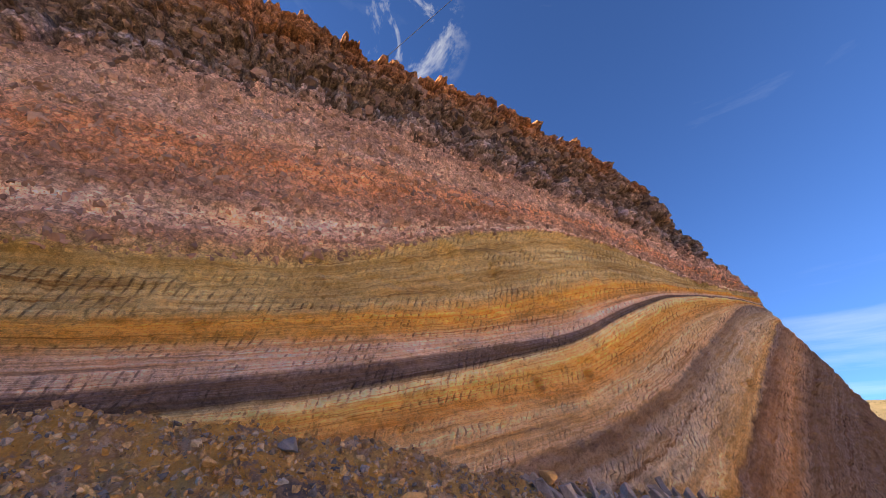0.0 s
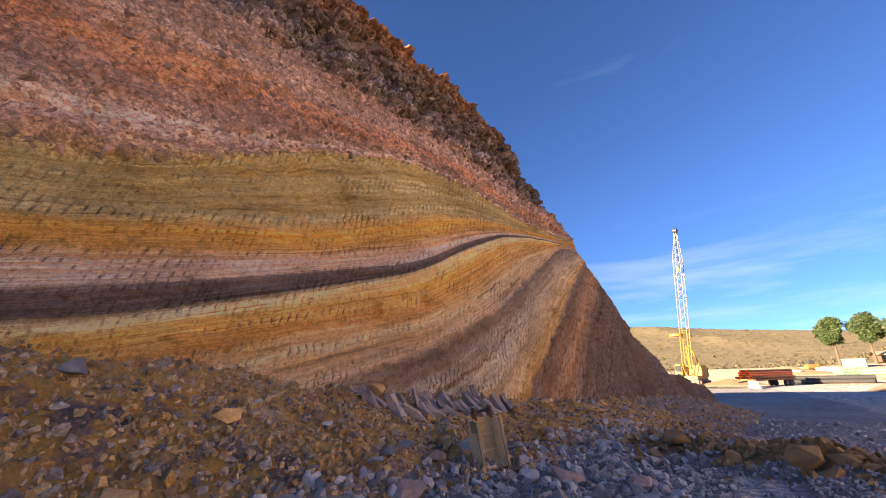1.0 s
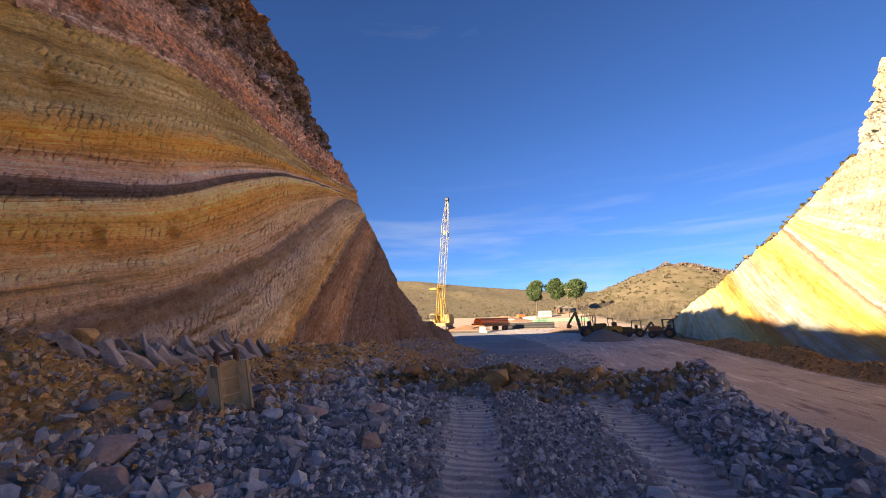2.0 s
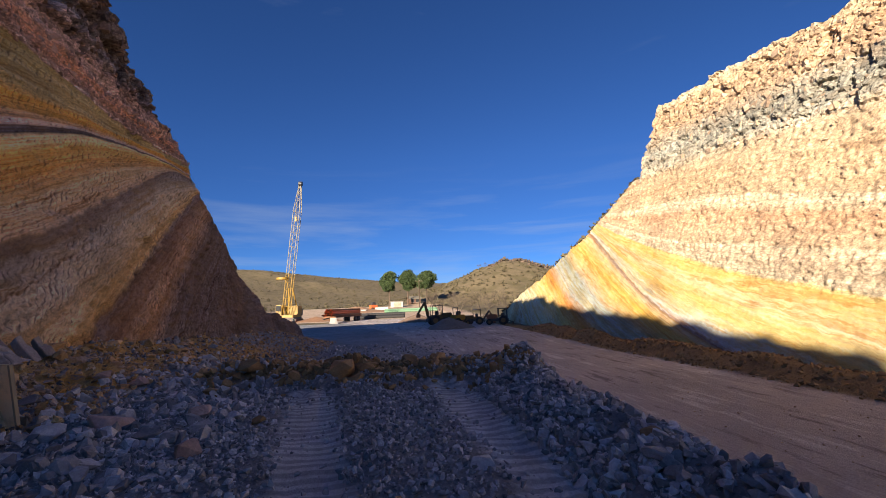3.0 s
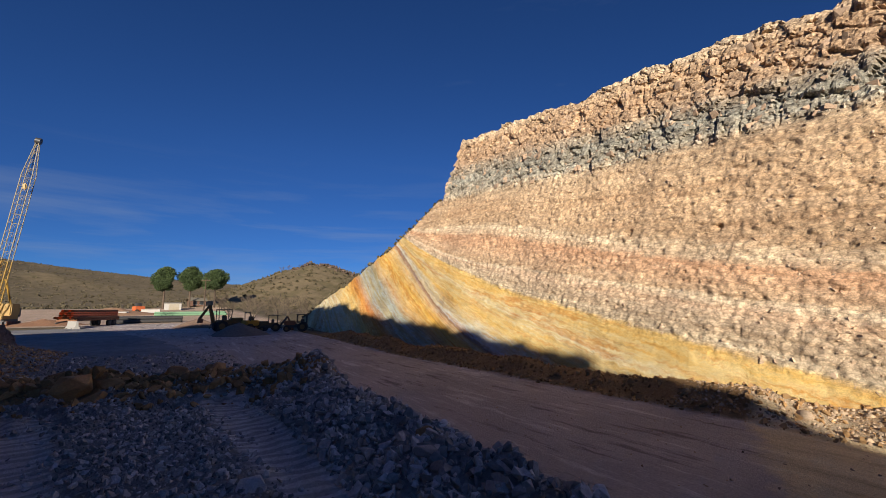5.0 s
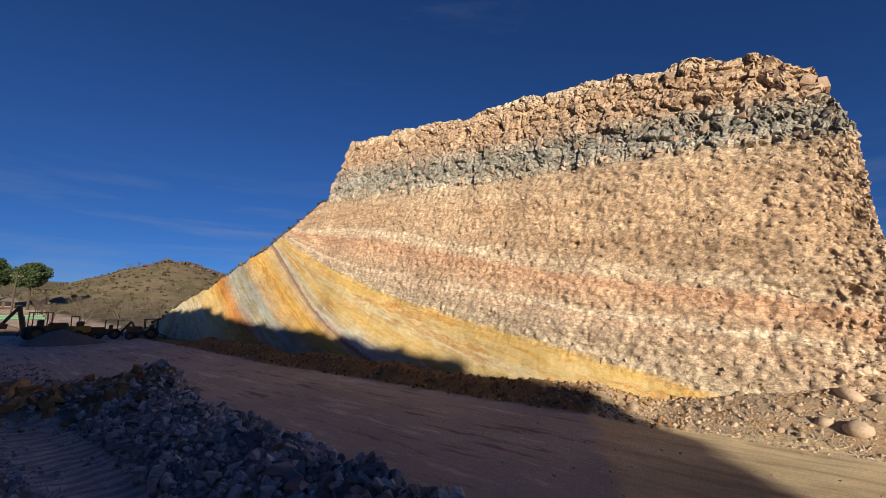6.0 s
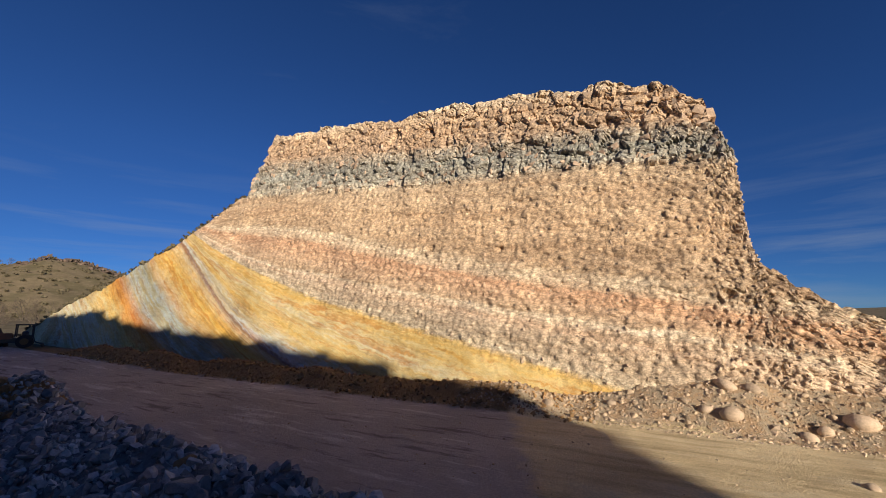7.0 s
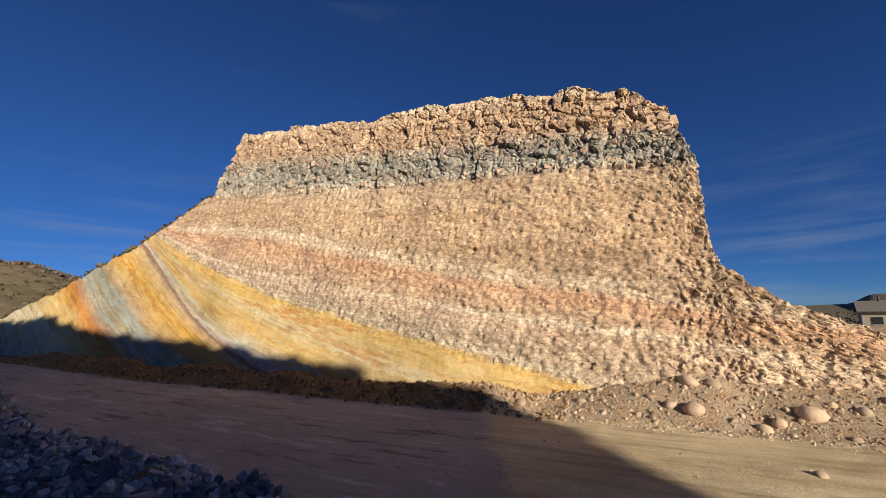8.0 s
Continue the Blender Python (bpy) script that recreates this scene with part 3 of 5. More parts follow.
    # painted shade for the cap grooves and the hollows between ash ribs
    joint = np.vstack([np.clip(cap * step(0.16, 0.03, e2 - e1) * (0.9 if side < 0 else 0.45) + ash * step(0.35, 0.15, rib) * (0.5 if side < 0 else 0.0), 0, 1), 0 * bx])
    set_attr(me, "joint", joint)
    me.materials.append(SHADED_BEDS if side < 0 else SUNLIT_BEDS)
    return tagged(new(name, me), label, "cliff", kind="structure"), (x[:rows], y[:rows], z[:rows], w[:rows])


# red beds draped over a fan of older beds that steepen towards the end of the face
LEFT_UPPER = [
    (10.5, 12.9, 13.5, 13.6, 13.4, 13.0, 12.6, 12.2, 11.4, 11.0, 10.6), (9.5, 11.8, 12.5, 12.3, 12.1, 12.0, 11.6, 11.2, 10.7, 10.5, 10.3),
    (6.0, 6.9, 7.6, 8.75, 9.8, 10.1, 9.75, 9.4, 9.6, 9.7, 9.8), (4.8, 5.25, 6.2, 8.3, 9.7, 10.0, 9.6, 9.3, 9.5, 9.6, 9.7),
    (3.4, 3.8, 4.8, 5.6, 7.1, 8.1, 8.6, 9.0, 9.3, 9.4, 9.5), (2.6, 3.1, 3.95, 4.8, 5.9, 7.2, 8.2, 8.75, 9.1, 9.2, 9.3)]
LEFT_LOWER = [
    (1.8, 2.5, 3.5, 4.45, 5.5, 7.0, 8.15, 8.7, 9.05, 9.15, 9.25), (1.2, 2.0, 2.85, 3.9, 5.15, 6.7, 8.0, 8.65, 9.0, 9.1, 9.2),
    (0.0, 1.0, 2.2, 3.05, 3.85, 5.3, 7.0, 8.1, 8.9, 9.05, 9.15), (-2, -1, 0.3, 1.5, 2.5, 3.7, 5.3, 7.1, 8.8, 9.0, 9.1),
    (-9, -7, -5, -3.5, -2, -0.6, 1.8, 4.0, 6.4, 8.5, 9.0), (-14, -12, -10, -8, -7, -6, -4, -0.6, 2.4, 5.1, 8.0)]
left_face, left_grid = rock_face(
    "rock_face_shaded", -1, -9.0, -0.20,
    # points below y -29 are an added, unseen overhang that casts the road's shadow
    [(-29.6, -2), (-29.8, 6), (-30.6, 9.0), (-32.2, 9.8), (-34.9, 11.1), (-36.3, 12.6), (-30, 14.4), (-20, 15.4), (-9, 16.2), (-4, 17.5), (-2.4, 17.9), (2.9, 17.4), (11.0, 17.2),
     (16.5, 16.0), (17.3, 15.4), (18.6, 12.9), (21.9, 10.3), (25.6, 6.6), (28, 4.0), (32, 1.8), (40, 0.5), (46, -2)], (-31, 46),
    [-12, -4, 1, 5, 9, 12, 15, 18, 21, 24, 27], LEFT_UPPER + LEFT_LOWER,
    1050, 260, 4.0, [(6.21, 7.24, 0.26, 0.32), (7.09, 3.73, 0.17, 0.3), (9.1, 4.17, 0.17, 0.3), (4.49, 7.54, 0.4, 0.2), (2.91, 7.88, 0.45, 0.2), (17.8, 4.65, 0.22, 0.3)], "tall shaded cut face of red rubble over folded ochre and dark ash beds")
right_face, right_grid = rock_face(
    "rock_face_sunlit", 1, 15.5, 0.33,
    [(-26, -1.5), (-15, -0.6), (-5.7, 1.0), (-4.4, 1.7), (-3.0, 2.4), (-2.2, 3.2), (-1.9, 4.7), (-2.1, 7.5), (-1.4, 10.4), (0.2, 11.9), (5.7, 13.2), (16.7, 14.6),
     (27.8, 16.2), (28.1, 13.8), (27.8, 11.0), (29.5, 10.4), (32.5, 8.9), (41.7, 5.4), (53.0, 2.2), (58.5, 0), (62, -2)], (-26, 62),
    [-8, 0, 3, 7, 12, 17, 21, 25, 30, 36, 44, 56],
    [(8.0, 9.4, 10.1, 10.5, 11.2, 12.0, 12.6, 13.2, 13.8, 13, 12, 12), (6.0, 7.4, 7.8, 8.1, 8.5, 9.1, 9.6, 10.0, 10.6, 10.9, 10.9, 10.9),
     (1.0, 2.4, 3.0, 3.7, 4.9, 6.2, 7.3, 7.8, 8.4, 9.7, 10.2, 10.4), (-0.5, 1.0, 1.4, 2.0, 2.9, 3.9, 4.6, 5.5, 7.2, 9.4, 9.9, 10.0),
     (-3, -1.6, -0.6, 0.25, 1.3, 2.4, 3.6, 4.9, 6.7, 9.2, 9.7, 9.8), (-9, -7, -6, -4.5, -2.6, -1.2, 0.1, 1.8, 4.8, 8.3, 9.4, 9.6),
     (-12, -10, -9, -8, -5, -3, -1.6, -0.2, 1.4, 4.3, 9, 9.4), (-14, -12, -12, -11, -9, -7, -5, -3, -1.2, 0.9, 5.2, 9),
     (-16, -15, -15, -14, -13, -12, -10, -8, -6, -3, 0.5, 6)],
    # the three pits are shaped in to stand for shadows beside stones
    1050, 240, 5.0, [(-1.29, 2.3, 0.2, 0.16), (6.79, 4.58, 0.16, 0.16), (10.5, 4.92, 0.22, 0.14)], "sunlit cut face of tan rubble over tilted yellow beds, blocky top")

# ------------------------------------------------------------ loose rock
RNG = np.random.default_rng(7)


def hull_rock(seed, points=13, flat=0.75):
    """An angular broken stone about 1 across, as arrays of corners and faces."""
    rng = np.random.default_rng(seed)
    bm = bmesh.new()
    for v in rng.normal(size=(points, 3)):
        v = v / np.linalg.norm(v) * (0.42 + 0.12 * rng.random())
        bm.verts.new((v[0], v[1] * (0.65 + 0.35 * rng.random()), v[2] * flat))
    res = bmesh.ops.convex_hull(bm, input=bm.verts)
    bmesh.ops.delete(bm, geom=[g for g in res["geom_interior"] if isinstance(g, bmesh.types.BMVert)], context="VERTS")
    bmesh.ops.triangulate(bm, faces=bm.faces)
    bm.verts.index_update()
    out = np.array([v.co[:] for v in bm.verts]), np.array([[v.index for v in f.verts] for f in bm.faces])
    bm.free()
    return out


STONES = [hull_rock(100 + i, 8 + i % 4, 0.55 + 0.05 * (i % 7)) for i in range(20)]


def cobble(seed):
    """A worn, rounded stone about 1 across."""
    bm = bmesh.new()
    bmesh.ops.create_icosphere(bm, subdivisions=2, radius=0.5)
    off = Vector((seed * 3.7, seed * 1.3, 0))
    for v in bm.verts:
        v.co *= 1 + 0.22 * noise.noise(v.co * 2.2 + off) + 0.08 * noise.noise(v.co * 6 + off)
        v.co.z *= 0.68
        v.co.y *= 0.85
    bm.verts.index_update()
    out = np.array([v.co[:] for v in bm.verts]), np.array([[v.index for v in f.verts] for f in bm.faces])
    bm.free()
    return out


COBBLES = [cobble(i) for i in range(8)]


CHUNKS = [hull_rock(500 + i, 11 + i % 4, 0.5 + 0.06 * (i % 5)) for i in range(14)]


def turns(n, rng):
    """n random turns as matrices."""
    q = rng.normal(size=(n, 4))
    a, b, c, d = (q / np.linalg.norm(q, axis=1)[:, None]).T
    return np.stack([np.stack([1 - 2 * (c * c + d * d), 2 * (b * c - a * d), 2 * (b * d + a * c)], -1),
                     np.stack([2 * (b * c + a * d), 1 - 2 * (b * b + d * d), 2 * (c * d - a * b)], -1),
                     np.stack([2 * (b * d - a * c), 2 * (c * d + a * b), 1 - 2 * (b * b + c * c)], -1)], 1)


def stone_field(name, places, sizes, material, label, parent=None, category="rubble", stones=STONES):
    """Many small broken stones as one mesh."""
    rng = np.random.default_rng(len(places))
    n = len(places)
    rot, kind = turns(n, rng), rng.integers(0, len(stones), n)
    vs, fs, at = [], [], 0
    for k, (v, f) in enumerate(stones):
        ids = np.flatnonzero(kind == k)
        if not len(ids):
            continue
        w = np.einsum("nij,vj->nvi", rot[ids], v) * sizes[ids, None, None] + places[ids, None, :]
        vs.append(w.reshape(-1, 3))
        fs.append((f[None] + (np.arange(len(ids)) * len(v))[:, None, None] + at).reshape(-1, 3))
        at += len(ids) * len(v)
    me = mesh_from(name, np.concatenate(vs), np.concatenate(fs), smooth=False)
    me.materials.append(material)
    ob = tagged(new(name, me), label, "" if parent else category, kind="stuff")
    ob.parent = parent
    return ob


def scatter(n, x0, x1, y0, y1, lo, hi, power=2.5, keep=None, sink=-0.12):
    x, y = RNG.uniform(x0, x1, n), RNG.uniform(y0, y1, n)
    if keep is not None:
        k = RNG.random(n) < keep(x, y)
        x, y = x[k], y[k]
    s = lo + (hi - lo) * RNG.random(len(x)) ** power
    return np.stack([x, y, ground_height(x, y) - sink * s], -1), s


def strip_mask(x, y):
    return 1 - 0.95 * strips(x, y, 0.46)


stone_field("bench_gravel", *scatter(34000, -5.0, 2.3, 0.5, 9.6, 0.022, 0.13, 3.0, strip_mask), GREY_ROCK, "dark grey broken gravel strewn over the bench")
stone_field("bench_rubble", *scatter(2300, -6.0, -2.4, 1.5, 17, 0.08, 0.34, 2.6), GREY_ROCK, "grey broken rock lying in front of the cut face", stones=CHUNKS)
stone_field("ridge_rubble", *scatter(11000, 1.6, 3.9, -1.5, 13, 0.03, 0.22, 3.0), GREY_ROCK, "bluish grey broken rock heaped along the bench edge")
stone_field("pile_rubble", *scatter(3600, -4.6, 2.6, 8.4, 12.2, 0.05, 0.34, 2.8, lambda x, y: bump_at(y, 10.2 - 0.25 * x, 1.0)), BROWN_ROCK, "rusty brown broken rock piled across the bench", stones=CHUNKS)
stone_field("talus_rubble", *scatter(16000, -10.2, -4.8, -5, 36, 0.03, 0.26, 3.4), TALUS_STONE, "brown and grey fallen stones on the talus slope")
stone_field("slope_rubble", *scatter(14000, -9.8, -5.0, -5, 9, 0.02, 0.18, 3.6), TALUS_STONE, "ochre and grey fallen stones on the lower slope")
stone_field("apron_rubble", *scatter(4000, -9, 3.6, 12, 33, 0.05, 0.30, 3.0), GREY_ROCK, "dark grey stones on the ground beyond the pile")
stone_field("soil_clods", *scatter(4500, 12.7, 15.6, 2.5, 40, 0.05, 0.28, 3.0), BROWN_ROCK, "dark soil clods on the ridge under the sunlit face")
stone_field("foot_rubble", *scatter(20000, 13.0, 17.8, -12, 7.0, 0.02, 0.15, 3.4, sink=0.05), PALE_STONE, "tan stones fallen at the foot of the sunlit face")
stone_field("foot_cobbles", *scatter(700, 13.2, 16.6, -12, 5.0, 0.06, 0.28, 2.8, sink=0.08), TAN_ROCK, "rounded tan cobbles at the foot of the sunlit face", stones=COBBLES)
stone_field("road_stones", *scatter(1500, 4.6, 13, -4, 40, 0.015, 0.08, 3.0), TAN_ROCK, "small stones scattered over the dirt road")


def face_stones(name, grid, side, n, lo_bed, hi_bed, lo, hi, power, material, label, parent):
    x, y, z, w = grid
    ok = np.flatnonzero(((w > lo_bed) & (w < hi_bed) & (y > -14) & (y < 50)).ravel())
    ids = RNG.choice(ok, min(n, len(ok)), replace=False)
    s = lo + (hi - lo) * RNG.random(len(ids)) ** power
    pts = np.stack([x.ravel()[ids] + side * 0.2 * s, y.ravel()[ids], z.ravel()[ids]], -1)
    return stone_field(name, pts, s, material, label, parent)


RED_STONE = rock("red_stone", (0.42, 0.24, 0.16), (0.58, 0.36, 0.26), 1.0, spread=0.5)
face_stones("rubble", left_grid, -1, 10000, 2.0, 4.0, 0.04, 0.42, 3.8, RED_STONE, "reddish stones set in the rubble beds", left_face)
face_stones("ledge_rubble", left_grid, -1, 1800, 0.6, 2.1, 0.10, 0.5, 2.5, CAP_ROCK, "dark blocks of the upper ledge", left_face)
face_stones("rubble", right_grid, 1, 26000, 1.9, 5.0, 0.025, 0.26, 4.6, PALE_STONE, "tan stones set in the rubble beds", right_face)
BLUE_ROCK = rock("blue_grey_rock", (0.30, 0.29, 0.25), (0.50, 0.42, 0.32), 1.0, spread=0.5)
face_stones("ledge_rubble", right_grid, 1, 1800, 1.05, 1.9, 0.10, 0.45, 2.5, BLUE_ROCK, "bluish grey broken blocks of the middle ledge", right_face)

# squared blocks of the cap, each a piece of its face
BLOCKS = []
for i in range(12):
    bm = bmesh.new()
    rng = random.Random(i)
    for sx in (-0.5, 0.5):
        for sy in (-0.5, 0.5):
            for sz in (-0.5, 0.5):
                bm.verts.new((sx + rng.uniform(-0.22, 0.22), sy + rng.uniform(-0.22, 0.22), sz + rng.uniform(-0.22, 0.22)))
    for _ in range(5):
        bm.verts.new([rng.uniform(-0.6, 0.6) for _ in range(3)])
    res = bmesh.ops.convex_hull(bm, input=bm.verts)
    bmesh.ops.delete(bm, geom=[g for g in res["geom_interior"] if isinstance(g, bmesh.types.BMVert)], context="VERTS")
    me = bpy.data.meshes.new("cap_block")
    bm.to_mesh(me)
    bm.free()
    BLOCKS.append(me)


def cap_blocks(grid, side, parent, material, n, y0, y1, lo_bed, hi_bed, lo, hi):
    x, y, z, w = grid
    ok = np.flatnonzero(((w > lo_bed) & (w < hi_bed) & (y > y0) & (y < y1)).ravel())
    for i in RNG.choice(ok, n, replace=False):
        s = lo + (hi - lo) * RNG.random() ** 2
        src = BLOCKS[int(RNG.integers(len(BLOCKS)))]
        key = src.name + material.name
        me = bpy.data.meshes.get(key)
        if me is None:
            me = src.copy()
            me.name = key
            me.materials.append(material)
        ob = new("cap_block", me)
        ob.parent = parent
        ob.matrix_basis = pose(x.ravel()[i] + side * 0.42 * s, y.ravel()[i], z.ravel()[i], *RNG.uniform(-25, 25, 3)) @ Matrix.Diagonal((s * RNG.uniform(0.7, 1.1), s * RNG.uniform(0.7, 1.2), s * RNG.uniform(0.6, 1.3), 1))


cap_blocks(left_grid, -1, left_face, CAP_ROCK, 290, -6, 18, 0.15, 1.4, 0.16, 0.46)
cap_blocks(right_grid, 1, right_face, rock("cap_tan_stone", (0.42, 0.29, 0.19), (0.58, 0.43, 0.31), spread=0.55), 290, -2, 28, 0.35, 1.9, 0.14, 0.38)

# loose boulders that can be told apart
BOULDERS = []
for i in range(14):
    v, f = hull_rock(300 + i, 12 + i % 4, 0.62)
    bm = bmesh.new()
    vs = [bm.verts.new(c) for c in v]
    for a in f:
        bm.faces.new([vs[k] for k in a])
    bmesh.ops.bevel(bm, geom=bm.edges[:], offset=0.012, segments=1, affect="EDGES")
    bmesh.ops.triangulate(bm, faces=bm.faces)
    me = bpy.data.meshes.new("boulder")
    bm.to_mesh(me)
    bm.free()
    BOULDERS.append(me)


ROUNDED = []
for i, (v, f) in enumerate(COBBLES):
    ROUNDED.append(mesh_from("cobble", v, f, smooth=True))


def boulder(x, y, size, material, label, group, sink=0.22, shapes=BOULDERS):
    src = shapes[int(RNG.integers(len(shapes)))]
    key = "boulder_" + material.name + src.name
    me = bpy.data.meshes.get(key)
    if me is None:
        me = src.copy()
        me.name = key
        me.materials.append(material)
    ob = new("boulder", me)
    ob.matrix_basis = pose(x, y, float(ground_height(np.array([x]), np.array([y]))[0]) + (0.34 - sink) * size, *RNG.uniform(-18, 18, 2), RNG.uniform(0, 360)) @ Matrix.Diagonal((size * RNG.uniform(0.9, 1.25), size, size * RNG.uniform(0.75, 1.1), 1))
    return tagged(ob, label, "rock", group)


SLAB_STONE = rock("purple_grey_slab_rock", (0.30, 0.27, 0.265), (0.52, 0.45, 0.42), 2.5, spread=0.35)


def jointed_outcrop(x0, y0, n, seed, label):
    """Leaning, upright-jointed slabs of grey rock, each a piece of one outcrop."""
    rng = random.Random(seed)
    base = empty("rock_outcrop", pose(x0, y0, level(x0, y0)), label, "rock outcrop")
    for k in range(n):
        dx, dy = rng.uniform(-0.7, 0.5), (k - n / 2) * 0.15 + rng.uniform(-0.35, 0.35)
        h, wide, thick = rng.uniform(0.3, 0.8), rng.uniform(0.18, 0.4), rng.uniform(0.10, 0.22)
        bm = bmesh.new()
        bmesh.ops.create_cube(bm, size=1)
        bmesh.ops.subdivide_edges(bm, edges=[e for e in bm.edges if abs(e.verts[0].co.z - e.verts[1].co.z) > 0.5], cuts=2)
        for v in bm.verts:
            taper = 1.0 - 0.45 * (v.co.z + 0.5)
            v.co = Vector((v.co.x * wide * taper, v.co.y * thick * taper, (v.co.z + 0.3) * h)) + Vector([rng.uniform(-0.045, 0.045) for _ in range(3)])
        bmesh.ops.bevel(bm, geom=bm.edges[:], offset=0.015, segments=1, affect="EDGES")
        bm.transform(pose(dx, dy, level(x0 + dx, y0 + dy) - level(x0, y0), rng.uniform(15, 48), rng.uniform(-40, -10), rng.uniform(-45, 45)))
        part("slab", bm, SLAB_STONE, base)


def level(x, y):
    return float(ground_height(np.array([float(x)]), np.array([float(y)]))[0])


def empty(name, m, label, category, group=""):
    ob = new(name)
    ob.matrix_basis = m
    return tagged(ob, label, category, group)


jointed_outcrop(-8.3, 7.4, 20, 3, "purple grey leaning rock slabs at the shaded foot")
jointed_outcrop(-8.2, 10.2, 13, 5, "pinkish grey leaning rock slabs at the shaded foot")

OCHRE_STONE = rock("ochre_stone", (0.54, 0.31, 0.11), (0.72, 0.48, 0.24), 1.0, spread=0.5)
for i in range(60):
    y = RNG.uniform(-1.5, 20)
    boulder(RNG.uniform(-9.2, -6.0), y, 0.18 + 0.5 * RNG.random() ** 3, OCHRE_STONE if i % 5 else GREY_ROCK, "ochre fallen boulder on the talus slope" if i % 5 else "grey fallen boulder on the talus slope", "boulders of the talus")
PALE_GREY = rock("pale_grey_stone", (0.27, 0.26, 0.25), (0.40, 0.37, 0.34), 1.5, spread=0.25)
PINK_STONE = rock("pinkish_stone", (0.32, 0.23, 0.19), (0.46, 0.34, 0.29), 1.5, spread=0.3)
for x, y, s, m, lab in [
        (-6.6, 5.3, 0.42, PALE_GREY, "pale grey squared boulder on the gravel"), (-6.0, 5.5, 0.40, PINK_STONE, "pinkish grey boulder on the gravel"),
        (-6.1, 6.6, 0.70, GREY_ROCK, "bluish grey boulder beside the digging bucket"), (-4.2, 6.9, 0.85, PINK_STONE, "large pinkish slab boulder on the rubble"),
        (-5.3, 4.2, 0.75, PINK_STONE, "large pinkish boulder with a rusty edge"), (-4.6, 3.7, 0.62, PINK_STONE, "pinkish boulder on the gravel"),
        (-2.9, 5.9, 0.40, PALE_GREY, "pale grey boulder with a broken face"), (-4.1, 8.3, 0.60, GREY_ROCK, "bluish grey slab on the rubble"),
        (-1.1, 9.6, 0.85, BROWN_ROCK, "large rusty brown boulder in the pile"), (-3.4, 10.6, 0.8, BROWN_ROCK, "rusty brown slab in the pile"),
        (-3.0, 7.0, 0.5, PINK_STONE, "pinkish boulder with a dark side"), (0.4, 10.2, 0.7, BROWN_ROCK, "rusty brown boulder in the pile"),
        (0.85, 4.3, 0.28, GREY_ROCK, "grey boulder between the track marks"), (0.0, 3.6, 0.2, BROWN_ROCK, "small rusty brown stone between the track marks"),
        (-2.0, 6.6, 0.3, BROWN_ROCK, "rusty brown stone beside a track mark"), (2.3, 3.6, 0.36, GREY_ROCK, "grey boulder on the edge ridge"),
        (2.75, 4.4, 0.30, BROWN_ROCK, "small rusty brown boulder on the edge ridge"), (-7.0, 8.4, 0.55, BROWN_ROCK, "ochre boulder at the foot of the face")]:
    boulder(x, y, s, m, lab, "named boulders of the bench")
for i in range(70):
    x, y = RNG.uniform(-6.2, -2.3), RNG.uniform(2.5, 16)
    boulder(x, y, 0.22 + 0.34 * RNG.random() ** 2, GREY_ROCK if i % 4 else PINK_STONE, "angular grey boulder on the rubble bench" if i % 4 else "angular pinkish boulder on the rubble bench", "boulders of the bench")
for i in range(45):
    boulder(RNG.uniform(-4.6, 3.6), RNG.uniform(9.3, 12.0), 0.25 + 0.35 * RNG.random() ** 2, BROWN_ROCK, "rusty brown angular boulder in the pile", "boulders of the pile")
for i in range(40):
    boulder(RNG.uniform(2.0, 3.5), RNG.uniform(0.5, 12.5), 0.14 + 0.2 * RNG.random() ** 2, GREY_ROCK, "grey angular boulder on the edge ridge", "boulders of the ridge")
ROUND_TAN = rock("rounded_tan_stone", (0.46, 0.34, 0.23), (0.62, 0.48, 0.34), 1.2, spread=0.3)
for x, y, s in [(14.4, -3.5, 1.0), (14.05, -2.75, 0.5), (13.8, -2.4, 0.52), (14.2, -0.9, 0.8), (14.3, -0.3, 0.5), (15.2, -0.9, 0.7), (15.1, -1.5, 0.55), (10.7, -2.6, 0.3), (15.6, 0.5, 0.7),
                (14.6, -4.6, 0.45), (15.0, -5.3, 0.5), (14.5, 2.2, 0.45), (13.8, 4.0, 0.5)]:
    boulder(x, y, s * 0.8, ROUND_TAN, "large rounded tan boulder at the foot of the sunlit face", "large boulders of the sunlit foot", 0.36, ROUNDED)
for i in range(24):
    boulder(RNG.uniform(13.6, 16.6), RNG.uniform(-10, 3.4), 0.14 + 0.22 * RNG.random() ** 2, ROUND_TAN, "tan boulder at the foot of the sunlit face", "boulders of the sunlit foot", 0.38)

# ------------------------------------------------------------ helpers for machines and buildings


def at_bearing(az, dist):
    return dist * math.sin(radians(az)), dist * math.cos(radians(az))


def box(bm, size, at=(0, 0, 0), turn=(0, 0, 0), bevel=0.0):
    new_bm = bmesh.new()
    bmesh.ops.create_cube(new_bm, size=1)
    bmesh.ops.scale(new_bm, vec=size, verts=new_bm.verts)
    if bevel:
        bmesh.ops.bevel(new_bm, geom=new_bm.edges[:], offset=bevel, segments=2, affect="EDGES")
    new_bm.transform(pose(*at, *turn))
    me = bpy.data.meshes.new("t")
    new_bm.to_mesh(me)
    new_bm.free()
    bm.from_mesh(me)
    bpy.data.meshes.remove(me)
    return bm


